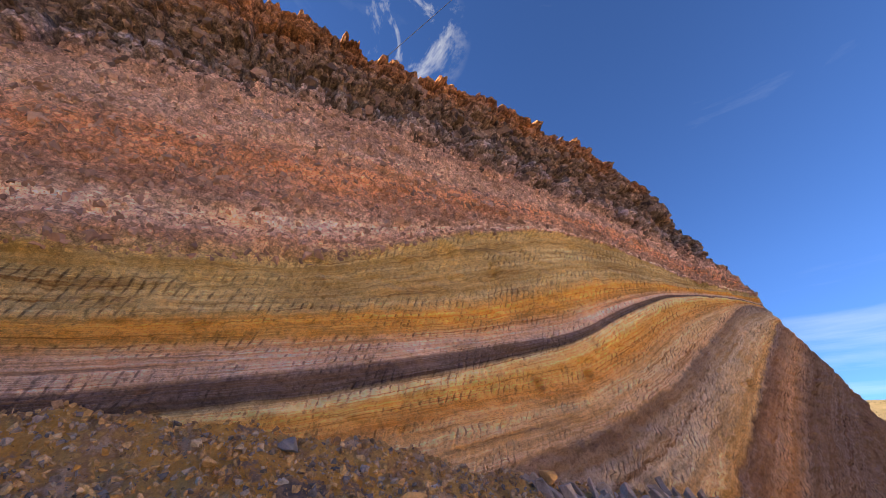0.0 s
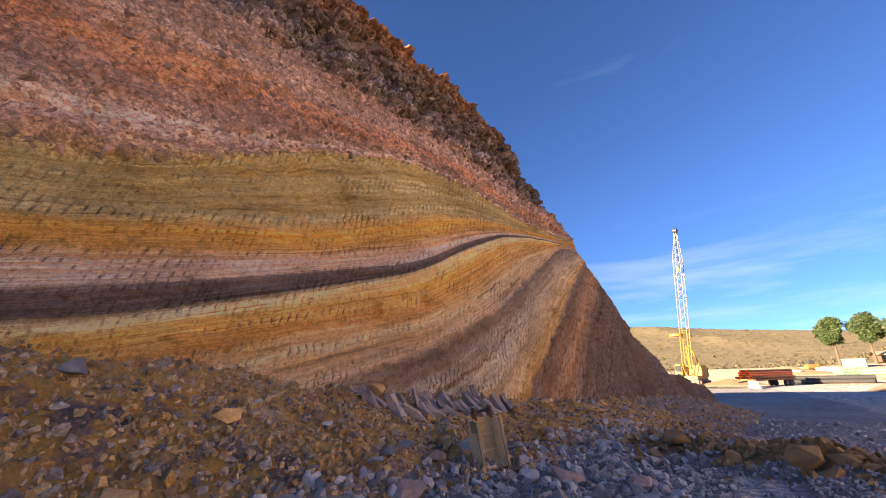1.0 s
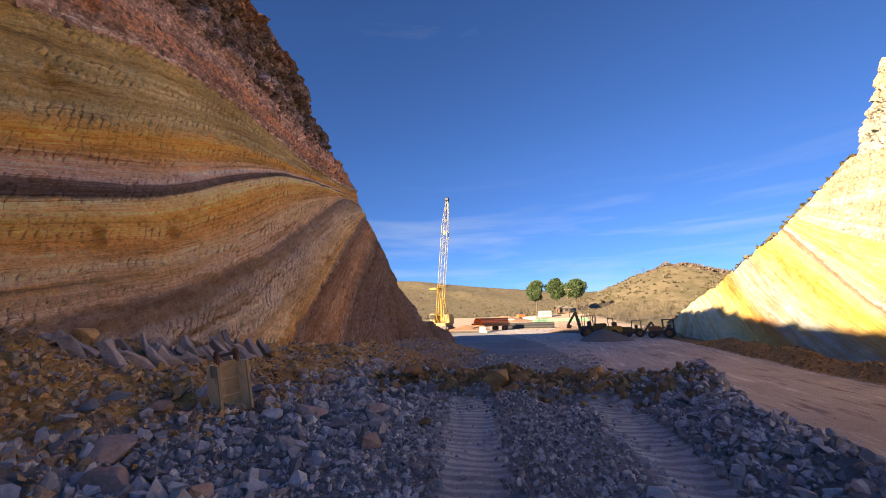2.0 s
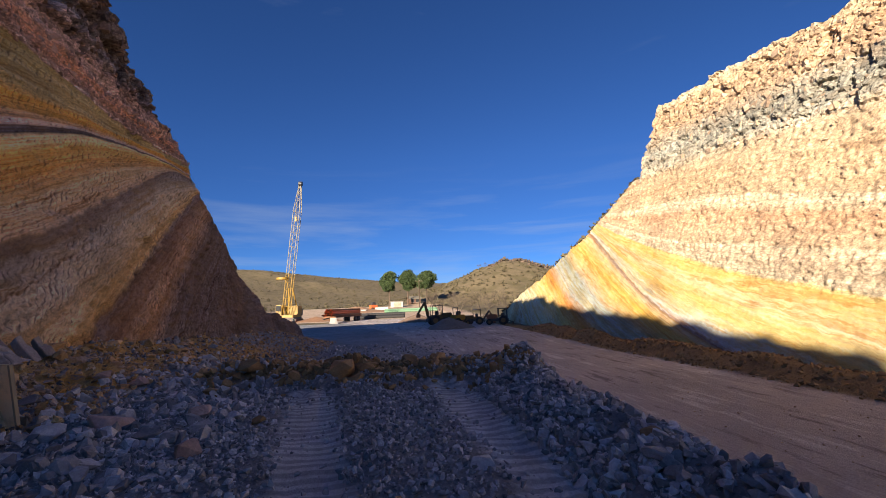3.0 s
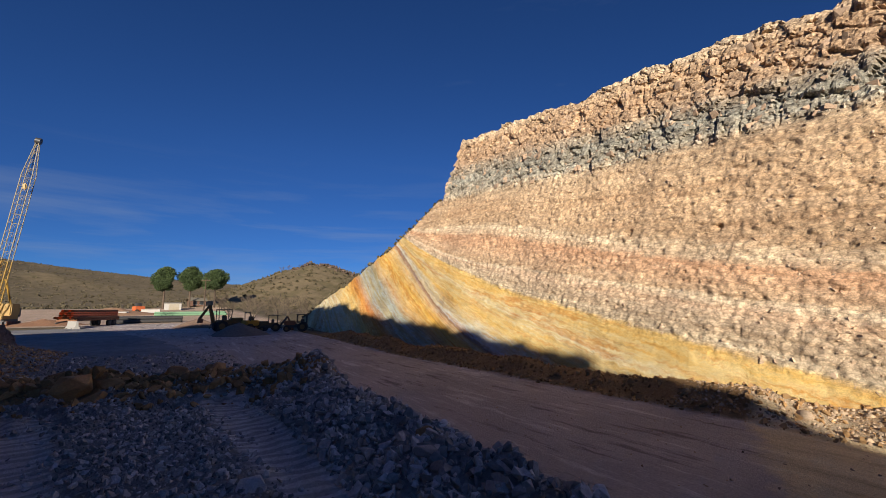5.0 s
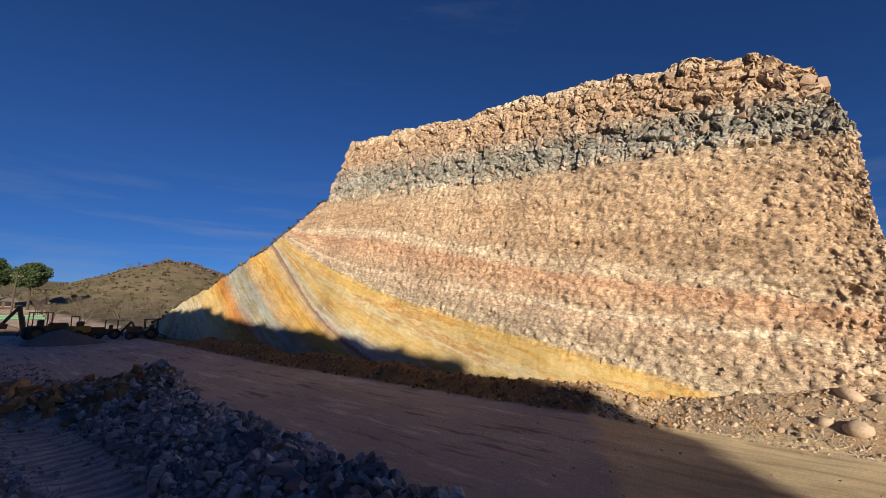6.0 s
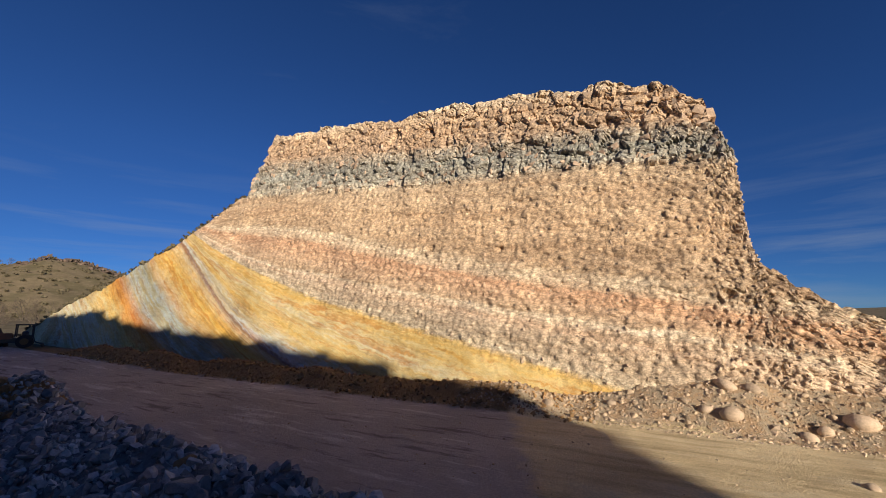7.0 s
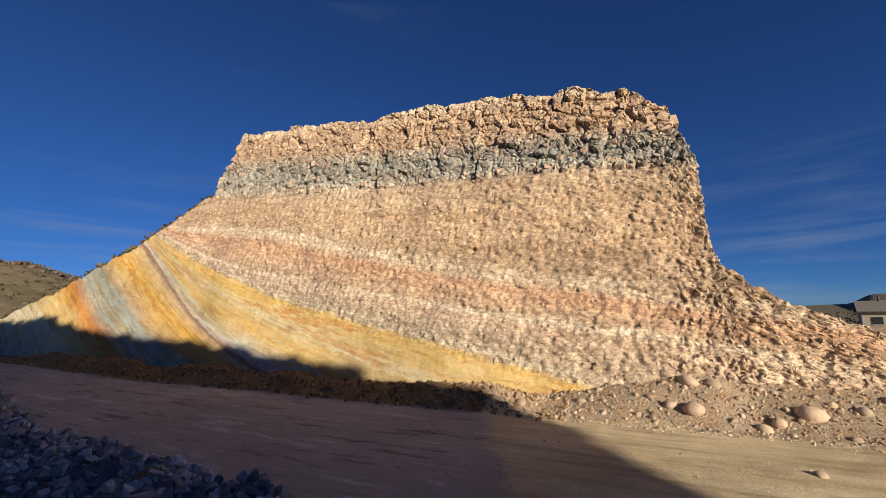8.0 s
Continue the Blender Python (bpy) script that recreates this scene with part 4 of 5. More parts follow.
def rod(bm, p, q, r, sides=8):
    p, q = Vector(p), Vector(q)
    m = Matrix.Translation((p + q) / 2) @ (q - p).to_track_quat("Z", "Y").to_matrix().to_4x4()
    bmesh.ops.create_cone(bm, cap_ends=True, segments=sides, radius1=r, radius2=r, depth=(q - p).length, matrix=m)
    return bm


def bar(bm, p, q, w, h=None):
    p, q = Vector(p), Vector(q)
    m = Matrix.Translation((p + q) / 2) @ (q - p).to_track_quat("Z", "Y").to_matrix().to_4x4() @ Matrix.Diagonal((w, h or w, (q - p).length, 1))
    bmesh.ops.create_cube(bm, size=1, matrix=m)
    return bm


def outline_plate(bm, pts, width, at=(0, 0, 0)):
    """A side shape in the x-z plane, extruded along y."""
    vs = [bm.verts.new((x + at[0], -width / 2 + at[1], z + at[2])) for x, z in pts]
    f = bm.faces.new(vs)
    res = bmesh.ops.extrude_face_region(bm, geom=[f])
    bmesh.ops.translate(bm, vec=(0, width, 0), verts=[g for g in res["geom"] if isinstance(g, bmesh.types.BMVert)])
    bmesh.ops.recalc_face_normals(bm, faces=bm.faces)
    return bm


YELLOW = paint("machine_yellow", (0.34, 0.20, 0.025), 0.5)
# machine yellow darkened so the paint itself carries the shade over the machines
SHADED_YELLOW = paint("dusty_dark_yellow", (0.13, 0.085, 0.03), 0.7, wear=(0.05, 0.04, 0.03), amount=0.8)
WORN_YELLOW = paint("worn_yellow_steel", (0.80, 0.62, 0.36), 0.6, wear=(0.16, 0.09, 0.05), amount=0.6)
PALE_STEEL = paint("pale_boom_steel", (0.27, 0.23, 0.15), 0.5, wear=(0.35, 0.25, 0.15))
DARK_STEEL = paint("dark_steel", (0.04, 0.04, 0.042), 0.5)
RUBBER = paint("tyre_rubber", (0.025, 0.025, 0.026), 0.85, wear=(0.12, 0.10, 0.08))
RUST = paint("rusty_steel", (0.22, 0.10, 0.05), 0.8, wear=(0.08, 0.05, 0.04))
WHITE = paint("weathered_white", (0.38, 0.37, 0.34), 0.7, wear=(0.4, 0.35, 0.3))
ORANGE = paint("orange_red_paint", (0.55, 0.13, 0.04), 0.6, wear=(0.25, 0.12, 0.08))
GREEN = paint("green_tarp", (0.16, 0.30, 0.18), 0.7, wear=(0.3, 0.35, 0.25))
BRICK = paint("brown_house_wall", (0.14, 0.075, 0.05), 0.8, wear=(0.15, 0.1, 0.08))
ROOF = paint("grey_brown_roof", (0.20, 0.18, 0.14), 0.8, wear=(0.12, 0.11, 0.09))
STUCCO = paint("pale_stucco", (0.50, 0.42, 0.32), 0.9, wear=(0.35, 0.3, 0.24))
GLASS = paint("dark_window_glass", (0.03, 0.035, 0.04), 0.08)
BARK = rock("bark", (0.06, 0.042, 0.03), (0.12, 0.085, 0.06), 4)
TWIG = rock("grey_twigs", (0.08, 0.06, 0.045), (0.14, 0.11, 0.08), 3)
WOOD = rock("pole_wood", (0.10, 0.07, 0.05), (0.18, 0.12, 0.08), 6)


def leaf_material(name, a, b):
    m, t, bsdf = nodes_of(name)
    geo = t.nodes.new("ShaderNodeNewGeometry")
    t.links.new(ramp(t, geo.outputs["Random Per Island"], [(0.0, a), (1.0, b)]), bsdf.inputs["Base Color"])
    bsdf.inputs["Roughness"].default_value = 0.75
    return m


PINE = leaf_material("pine_needles", (0.022, 0.042, 0.012), (0.065, 0.10, 0.028))
SCRUB = leaf_material("dry_scrub", (0.06, 0.052, 0.026), (0.12, 0.095, 0.05))


# ------------------------------------------------------------ the digging bucket stood on end in the rubble
def digging_bucket():
    x, y = at_bearing(-38.0, 8.55)
    x, y = x - 0.19, y - 0.27
    base = empty("digging_bucket", pose(x, y, level(x, y) - 0.04, 0, 0, 62), "worn yellow narrow excavator bucket standing on end in grey rubble", "excavator bucket")
    base.matrix_basis = base.matrix_basis @ pose(0, 0, 0, -7, -8, 0) @ Matrix.Diagonal((0.80, 0.85, 0.88, 1))
    # open side looks along -y; the curved back is behind
    for sx in (-0.29, 0.29):
        bm = bmesh.new()
        vs = [bm.verts.new((sx, yy, zz)) for yy, zz in ((-0.22, 0.02), (-0.26, 0.95), (0.10, 1.0), (0.30, 0.80), (0.36, 0.45), (0.26, 0.12), (0.05, -0.04))]
        f = bm.faces.new(vs)
        res = bmesh.ops.extrude_face_region(bm, geom=[f])
        bmesh.ops.translate(bm, vec=(0.035 if sx > 0 else -0.035, 0, 0), verts=[g for g in res["geom"] if isinstance(g, bmesh.types.BMVert)])
        bmesh.ops.recalc_face_normals(bm, faces=bm.faces)
        side = part("side_plate", bm, WORN_YELLOW, base)
        part("cutting_edge", bar(bmesh.new(), (sx * 1.06, -0.25, 0.0), (sx * 1.06, -0.285, 0.95), 0.05, 0.06), PALE_STEEL, side, "bare worn steel edge")
    prof = [(0.06, 1.0), (0.18, 0.80), (0.21, 0.45), (0.14, 0.12), (-0.02, -0.04), (-0.20, -0.06)]
    bm = bmesh.new()
    for (y0, z0), (y1, z1) in zip(prof, prof[1:]):
        bar(bm, (0, y0, z0), (0, y1, z1), 0.58, 0.03)
    part("curved_back", bm, rock("caked_dirt", (0.56, 0.38, 0.18), (0.82, 0.62, 0.36), 6, spread=0.1), base, "ochre dirt caked inside the curved back")
    for zz in (0.33, 0.66):
        part("inner_rib", box(bmesh.new(), (0.57, 0.07, 0.025), (0, 0.17, zz), (0, 0, 0), 0.008), WORN_YELLOW, base)
    for sx in (-0.2, 0.0, 0.2):
        bm = bmesh.new()
        bmesh.ops.create_cone(bm, cap_ends=True, segments=4, radius1=0.06, radius2=0.02, depth=0.2, matrix=pose(sx, -0.26, -0.10, 180, 0, 45))
        part("tooth", bm, DARK_STEEL, base, "dark worn steel tooth")
    for sx in (-0.17, 0.24):
        part("hanger_ear", box(bmesh.new(), (0.05, 0.24, 0.26), (sx, 0.06, 1.1), (12, 0, 0), 0.02), RUST, base, "rusty steel ear")
    part("hanger_pin", rod(bmesh.new(), (-0.24, 0.06, 1.14), (0.30, 0.06, 1.14), 0.035), DARK_STEEL, base, "dark steel pin")
    part("side_guard", box(bmesh.new(), (0.05, 0.20, 0.24), (-0.35, -0.14, 0.86), (0, 0, 0), 0.015), PALE_STEEL, base, "pale bolted wear plate")


digging_bucket()


# ------------------------------------------------------------ the crane beyond the shaded face
def crane():
    x, y = at_bearing(-13.45, 85)
    base = empty("lattice_crane", pose(x, y, level(x, y), 0, 0, -8), "yellow lattice boom crane with a pale upper boom on open ground", "crane")
    for sx in (-1.6, 1.6):
        tr = part("crawler_track", box(bmesh.new(), (0.8, 4.6, 0.95), (sx, 0, 0.5), (0, 0, 0), 0.3), DARK_STEEL, base, "dark steel crawler track")
        for k in range(5):
            part("road_wheel", rod(bmesh.new(), (sx - 0.45, -1.7 + 0.85 * k, 0.4), (sx + 0.45, -1.7 + 0.85 * k, 0.4), 0.3, 14), RUST, tr)
    part("deck", box(bmesh.new(), (3.4, 4.6, 0.5), (0, -0.2, 1.2), (0, 0, 0), 0.08), YELLOW, base)
    part("engine_house", box(bmesh.new(), (2.4, 2.6, 1.7), (0.5, 1.0, 2.3), (0, 0, 0), 0.12), YELLOW, base)
    cab = part("cab", box(bmesh.new(), (1.1, 1.6, 1.9), (-1.3, -1.1, 2.4), (0, 0, 0), 0.1), YELLOW, base)
    part("window", box(bmesh.new(), (0.9, 0.05, 1.0), (-1.3, -1.92, 2.7)), GLASS, cab)
    part("window", box(bmesh.new(), (0.05, 1.2, 1.0), (-1.87, -1.1, 2.7)), GLASS, cab)
    part("counterweight", box(bmesh.new(), (2.8, 0.8, 1.4), (0.2, 2.6, 1.9), (0, 0, 0), 0.1), DARK_STEEL, base, "dark steel counterweight")
    foot, head = Vector((-0.1, -1.2, 1.6)), Vector((3.0, -3.0, 26.2))
    axis = (head - foot).normalized()
    side = Vector((1, 0, 0)) - axis * axis.x
    side.normalize()
    deep = axis.cross(side)

    def corner(f, a, b):
        w = 0.58 if f < 0.8 else 0.58 - (f - 0.8) / 0.2 * 0.42
        if f < 0.06:
            w = 0.26 + 0.32 * f / 0.06
        return foot + (head - foot) * f + side * (a * w) + deep * (b * w)

    for lo, hi, mat, lab in ((0.0, 0.30, YELLOW, "yellow boom chord"), (0.30, 1.0, PALE_STEEL, "pale boom chord")):
        n = 5 if hi < 0.5 else 13
        for a, b in ((-1, -1), (1, -1), (1, 1), (-1, 1)):
            if hi < 0.5:
                part("boom_chord", rod(bmesh.new(), corner(0.06, a, b), corner(0.30, a, b), 0.07, 8), mat, base, lab)
                part("foot_chord", rod(bmesh.new(), corner(0.0, a, b), corner(0.06, a, b), 0.07, 8), mat, base, lab)
            else:
                part("boom_chord", rod(bmesh.new(), corner(0.30, a, b), corner(0.80, a, b), 0.06, 8), mat, base, lab)
                part("tip_chord", rod(bmesh.new(), corner(0.80, a, b), corner(1.0, a, b), 0.06, 8), mat, base, lab)
        bm = bmesh.new()
        for k in range(n):
            f0, f1 = lo + (hi - lo) * k / n, lo + (hi - lo) * (k + 1) / n
            ring = ((-1, -1), (1, -1), (1, 1), (-1, 1))
            for (a, b), (c, d) in zip(ring, ring[1:] + ring[:1]):
                rod(bm, corner(f0, a, b), corner(f1, c, d), 0.022, 5)
                rod(bm, corner(f1, a, b), corner(f1, c, d), 0.022, 5)
        tagged(part("boom_lacing", bm, mat, base), kind="stuff")
    part("head_sheave", rod(bmesh.new(), head + side * -0.3 + axis * 0.2, head + side * 0.3 + axis * 0.2, 0.45, 18), DARK_STEEL, base, "dark sheave at the boom head")
    part("platform", rod(bmesh.new(), (-0.6, -1.7, 8.1), (-0.6, -1.7, 8.5), 1.15, 20), YELLOW, base, "yellow round platform")
    part("hook_block", box(bmesh.new(), (0.4, 0.4, 0.9), (2.3, -3.1, 19.5), (0, 0, 0), 0.1), YELLOW, base)
    part("hoist_line", rod(bmesh.new(), (2.75, -3.2, 26.2), (2.3, -3.1, 19.9), 0.03, 5), DARK_STEEL, base)
    for sx in (-0.8, 0.8):
        part("mast_leg", rod(bmesh.new(), (sx, 1.8, 3.0), (sx * 0.4, 0.6, 6.6), 0.12), YELLOW, base)
        part("pendant_line", rod(bmesh.new(), (sx * 0.4, 0.6, 6.6), head - axis * 0.6, 0.025, 5), DARK_STEEL, base)


crane()


# ------------------------------------------------------------ backhoes, roller and tractor
def wheel(parent, x, y, r, w):
    bm = bmesh.new()
    bmesh.ops.create_cone(bm, cap_ends=True, segments=24, radius1=r, radius2=r, depth=w, matrix=pose(x, y, r, 90, 0, 0))
    bmesh.ops.bevel(bm, geom=[e for e in bm.edges if abs(e.verts[0].co.y - e.verts[1].co.y) < 1e-4], offset=0.06, segments=2, affect="EDGES")
    ty = part("tyre", bm, RUBBER, parent, "dark dusty rubber tyre")
    part("rim", rod(bmesh.new(), (x, y - w / 2 - 0.02, r), (x, y + w / 2 + 0.02, r), r * 0.5, 16), SHADED_YELLOW, ty, "yellow wheel rim")


def canopy(parent, x, w, l, z0, z1, posts=4):
    part("canopy_roof", box(bmesh.new(), (l, w, 0.10), (x, 0, z1), (0, 0, 0), 0.03), DARK_STEEL, parent, "dark canopy roof")
    for sx in (-l / 2 + 0.08, l / 2 - 0.08):
        for sy in (-w / 2 + 0.06, w / 2 - 0.06):
            part("canopy_post", box(bmesh.new(), (0.08, 0.08, z1 - z0), (x + sx, sy, (z0 + z1) / 2)), DARK_STEEL, parent)


def backhoe(az, dist, heading, scale, raised, label):
    x, y = at_bearing(az, dist)
    b = empty("backhoe_loader", pose(x, y, level(x, y), 0, 0, heading) @ Matrix.Diagonal((scale,) * 3 + (1,)), label, "backhoe", "parked machines")
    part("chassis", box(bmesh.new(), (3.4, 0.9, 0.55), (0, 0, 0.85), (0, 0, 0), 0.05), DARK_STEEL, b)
    part("hood", box(bmesh.new(), (1.5, 0.9, 0.75), (1.1, 0, 1.35), (0, 0, 0), 0.1), SHADED_YELLOW, b)
    part("cab_floor", box(bmesh.new(), (1.5, 1.5, 0.5), (-0.35, 0, 1.2), (0, 0, 0), 0.05), SHADED_YELLOW, b)
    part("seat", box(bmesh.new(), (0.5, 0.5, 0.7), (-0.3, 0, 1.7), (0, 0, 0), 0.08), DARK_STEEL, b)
    canopy(b, -0.35, 1.5, 1.6, 1.4, 2.75)
    for sy in (-0.85, 0.85):
        wheel(b, -0.75, sy, 0.72, 0.45)
        wheel(b, 1.45, sy, 0.45, 0.32)
    for sy in (-0.55, 0.55):
        part("loader_arm", bar(bmesh.new(), (0.5, sy, 1.5), (2.3, sy, 0.6), 0.12, 0.2), SHADED_YELLOW, b)
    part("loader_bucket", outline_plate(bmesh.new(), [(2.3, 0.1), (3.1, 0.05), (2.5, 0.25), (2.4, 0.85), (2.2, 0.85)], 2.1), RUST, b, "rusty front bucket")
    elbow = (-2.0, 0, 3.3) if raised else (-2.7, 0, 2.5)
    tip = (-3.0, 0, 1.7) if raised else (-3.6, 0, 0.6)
    part("hoe_boom", bar(bmesh.new(), (-1.5, 0, 0.9), elbow, 0.22, 0.34), SHADED_YELLOW if raised else DARK_STEEL, b)
    part("hoe_stick", bar(bmesh.new(), elbow, tip, 0.18, 0.26), SHADED_YELLOW if raised else RUST, b)
    part("boom_cylinder", rod(bmesh.new(), (-1.4, 0, 1.4), ((elbow[0] - 1.5) / 2 + 0.15, 0, (elbow[2] + 0.9) / 2 + 0.3), 0.07), PALE_STEEL, b)
    part("hoe_bucket", outline_plate(bmesh.new(), [(tip[0] - 0.1, tip[2] + 0.1), (tip[0] + 0.35, tip[2] - 0.1), (tip[0] + 0.25, tip[2] - 0.55), (tip[0] - 0.25, tip[2] - 0.5)], 0.55), RUST, b)
    for sy in (-1.0, 1.0):
        part("stabiliser", bar(bmesh.new(), (-1.6, sy * 0.5, 0.9), (-1.7, sy, 0.45), 0.14), DARK_STEEL, b)


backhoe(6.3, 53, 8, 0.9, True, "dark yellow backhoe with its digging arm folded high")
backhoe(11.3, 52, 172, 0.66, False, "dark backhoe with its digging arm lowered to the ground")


def roller():
    x, y = at_bearing(9.3, 52)
    b = empty("road_roller", pose(x, y, level(x, y), 0, 0, 20), "small yellow road roller with a roll bar", "road roller", "parked machines")
    part("drum", rod(bmesh.new(), (0.95, -0.7, 0.5), (0.95, 0.7, 0.5), 0.5, 28), DARK_STEEL, b, "dark steel drum")
    part("body", box(bmesh.new(), (1.5, 1.3, 0.65), (-0.4, 0, 0.95), (0, 0, 0), 0.1), YELLOW, b)
    part("front_yoke", box(bmesh.new(), (0.9, 1.5, 0.25), (0.9, 0, 1.0), (0, 0, 0), 0.05), SHADED_YELLOW, b)
    part("seat", box(bmesh.new(), (0.45, 0.5, 0.5), (-0.3, 0, 1.45), (0, 0, 0), 0.06), DARK_STEEL, b)
    bm = bmesh.new()
    for p, q in (((-0.7, -0.6, 1.1), (-0.75, -0.6, 2.15)), ((-0.75, -0.6, 2.15), (-0.75, 0.6, 2.15)), ((-0.75, 0.6, 2.15), (-0.7, 0.6, 1.1))):
        rod(bm, p, q, 0.05)
    part("roll_bar", bm, DARK_STEEL, b)
    for sy in (-0.6, 0.6):
        wheel(b, -0.75, sy, 0.45, 0.35)


roller()


def tractor():
    x, y = at_bearing(14.5, 51)
    b = empty("tractor", pose(x, y, level(x, y), 0, 0, 160), "dark dusty tractor with a canopy beside the sunlit face", "tractor", "parked machines")
    part("hood", box(bmesh.new(), (1.3, 0.6, 0.6), (0.8, 0, 0.95), (0, 0, 0), 0.1), RUST, b)
    part("chassis", box(bmesh.new(), (2.4, 0.5, 0.4), (0.1, 0, 0.65), (0, 0, 0), 0.04), DARK_STEEL, b)
    part("seat", box(bmesh.new(), (0.4, 0.45, 0.5), (-0.55, 0, 1.15), (0, 0, 0), 0.06), DARK_STEEL, b)
    canopy(b, -0.5, 1.1, 1.2, 0.9, 1.95)
    for sy in (-0.6, 0.6):
        wheel(b, -0.6, sy, 0.55, 0.35)
        wheel(b, 1.1, sy, 0.36, 0.25)
    part("grader_blade", box(bmesh.new(), (0.12, 1.8, 0.35), (-1.7, 0, 0.2), (0, 12, 8), 0.02), RUST, b)
    for sy in (-0.3, 0.3):
        part("blade_link", bar(bmesh.new(), (-0.9, sy, 0.6), (-1.65, sy, 0.3), 0.07), DARK_STEEL, b)


tractor()


# ------------------------------------------------------------ heaps, stacks and barriers on the yard
def heap(az, dist, rx, ry, h, material, label):
    x, y = at_bearing(az, dist)
    n, m = 26, 72
    r, a = np.meshgrid(np.linspace(0, 1, n), np.linspace(0, 2 * math.pi, m, endpoint=False), indexing="ij")
    px, py = x + rx * r * np.cos(a) * (1 + 0.12 * np.sin(3 * a + az)), y + ry * r * np.sin(a)
    pz = ground_height(px, py) - 0.05 + h * (np.clip(1 - r, 0, 1) ** 0.9) * (1 + 0.12 * fbm(px * 0.6, py * 0.6, 0 * px, 4, 33)) + 0.05 * fbm(px * 3, py * 3, 0 * px, 3, 35) * (1 - r)
    me = mesh_from("soil_mound", np.stack([px, py, pz], -1).reshape(-1, 3), grid_faces(n, m, True))
    me.materials.append(material)
    return tagged(new("soil_mound", me), label, "mound", "mounds on the yard")


heap(7.7, 47, 2.8, 2.3, 1.35, rock("dark_gravel", (0.10, 0.095, 0.09), (0.17, 0.16, 0.15), 6), "dark grey gravel mound on the dirt road")
heap(3.3, 64, 2.9, 2.4, 1.35, rock("brown_gravel", (0.17, 0.11, 0.08), (0.26, 0.18, 0.13), 5), "brown gravel mound behind the parked backhoe")
heap(-10.0, 84, 5.0, 3.5, 0.9, rock("red_soil", (0.34, 0.17, 0.09), (0.46, 0.26, 0.15), 3), "reddish soil mound beside the crane")
heap(-5.0, 120, 9.0, 5.0, 1.6, rock("far_red_soil", (0.36, 0.20, 0.12), (0.48, 0.30, 0.18), 3), "low reddish soil mound on the far yard")


def beam_stack():
    x, y = at_bearing(-6.6, 76)
    z = level(x, y)
    b = empty("trailer", pose(x, y, z, 0, 0, 64), "low flatbed trailer with dark wheels", "trailer")
    part("bed", box(bmesh.new(), (8.6, 2.4, 0.25), (0, 0, 0.95), (0, 0, 0), 0.03), RUST, b)
    for sx in (2.3, 3.3):
        for sy in (-1.05, 1.05):
            ty = part("tyre", rod(bmesh.new(), (sx, sy - 0.15, 0.45), (sx, sy + 0.15, 0.45), 0.45, 20), RUBBER, b)
            part("rim", rod(bmesh.new(), (sx, sy - 0.17, 0.45), (sx, sy + 0.17, 0.45), 0.22, 12), DARK_STEEL, ty)
    part("drawbar", bar(bmesh.new(), (-4.2, 0, 0.85), (-6.0, 0, 0.6), 0.15), DARK_STEEL, b)
    rng = random.Random(4)
    k = 0
    for row in range(4):
        for col in range(7 - row):
            me = bpy.data.meshes.get("steel_pipe_mesh%d" % (k % 2))
            if me is None:
                bm = bmesh.new()
                bmesh.ops.create_cone(bm, cap_ends=False, segments=18, radius1=0.165, radius2=0.165, depth=9.0, matrix=pose(0, 0, 0, 0, 90, 0))
                bmesh.ops.create_cone(bm, cap_ends=False, segments=18, radius1=0.145, radius2=0.145, depth=9.0, matrix=pose(0, 0, 0, 0, 90, 0))
                me = bpy.data.meshes.new("steel_pipe_mesh%d" % (k % 2))
                bm.to_mesh(me)
                bm.free()
                me.materials.append(ORANGE if k % 2 else RUST)
            ob = new("steel_pipe", me)
            ob.matrix_basis = pose(x, y, z, 0, 0, 64) @ pose(rng.uniform(-0.4, 0.4), (col - (6 - row) / 2) * 0.335, 1.25 + row * 0.29, 0, 0, rng.uniform(-0.6, 0.6))
            tagged(ob, "orange red painted steel pipe stacked on the trailer" if k % 2 else "rusty brown steel pipe stacked on the trailer", "pipe", "pipes on the trailer")
            k += 1


beam_stack()


def concrete_barrier(az, dist, turn, length):
    x, y = at_bearing(az, dist)
    b = empty("concrete_barrier", pose(x, y, level(x, y) - 0.02, 0, 0, turn), "pale concrete road barrier standing on the yard", "barrier", "barriers on the yard")
    part("body", outline_plate(bmesh.new(), [(-0.32, 0), (0.32, 0), (0.32, 0.1), (0.14, 0.36), (0.09, 0.95), (-0.09, 0.95), (-0.14, 0.36), (-0.32, 0.1)], length), WHITE, b)
    for s in (-0.3, 0.3):
        part("lifting_slot", box(bmesh.new(), (0.67, 0.4, 0.09), (0, s * length, 0.045)), DARK_STEEL, b, "dark lifting slot")


concrete_barrier(-7.9, 70, 24, 3.0)
concrete_barrier(-1.5, 128, 80, 4.0)


def dark_stack(az, dist, turn, n, length, name, label, material, r):
    x, y = at_bearing(az, dist)
    me = bpy.data.meshes.new(name)
    bm = bmesh.new()
    rod(bm, (-length / 2, 0, 0), (length / 2, 0, 0), r, 14)
    bm.to_mesh(me)
    bm.free()
    me.materials.append(material)
    for k in range(n):
        ob = new(name, me)
        row, col = (0, k) if k < n * 0.6 else (1, k - int(n * 0.6) - 0.5)
        ob.matrix_basis = pose(x, y, level(x, y), 0, 0, turn) @ pose(0.3 * math.sin(k * 2.1), col * 2.05 * r, r + row * 1.75 * r)
        tagged(ob, label, "pipe", name + "s on the yard")


dark_stack(-1.5, 84, 8, 6, 9.0, "culvert_pipe", "black culvert pipe lying on the yard", DARK_STEEL, 0.3)
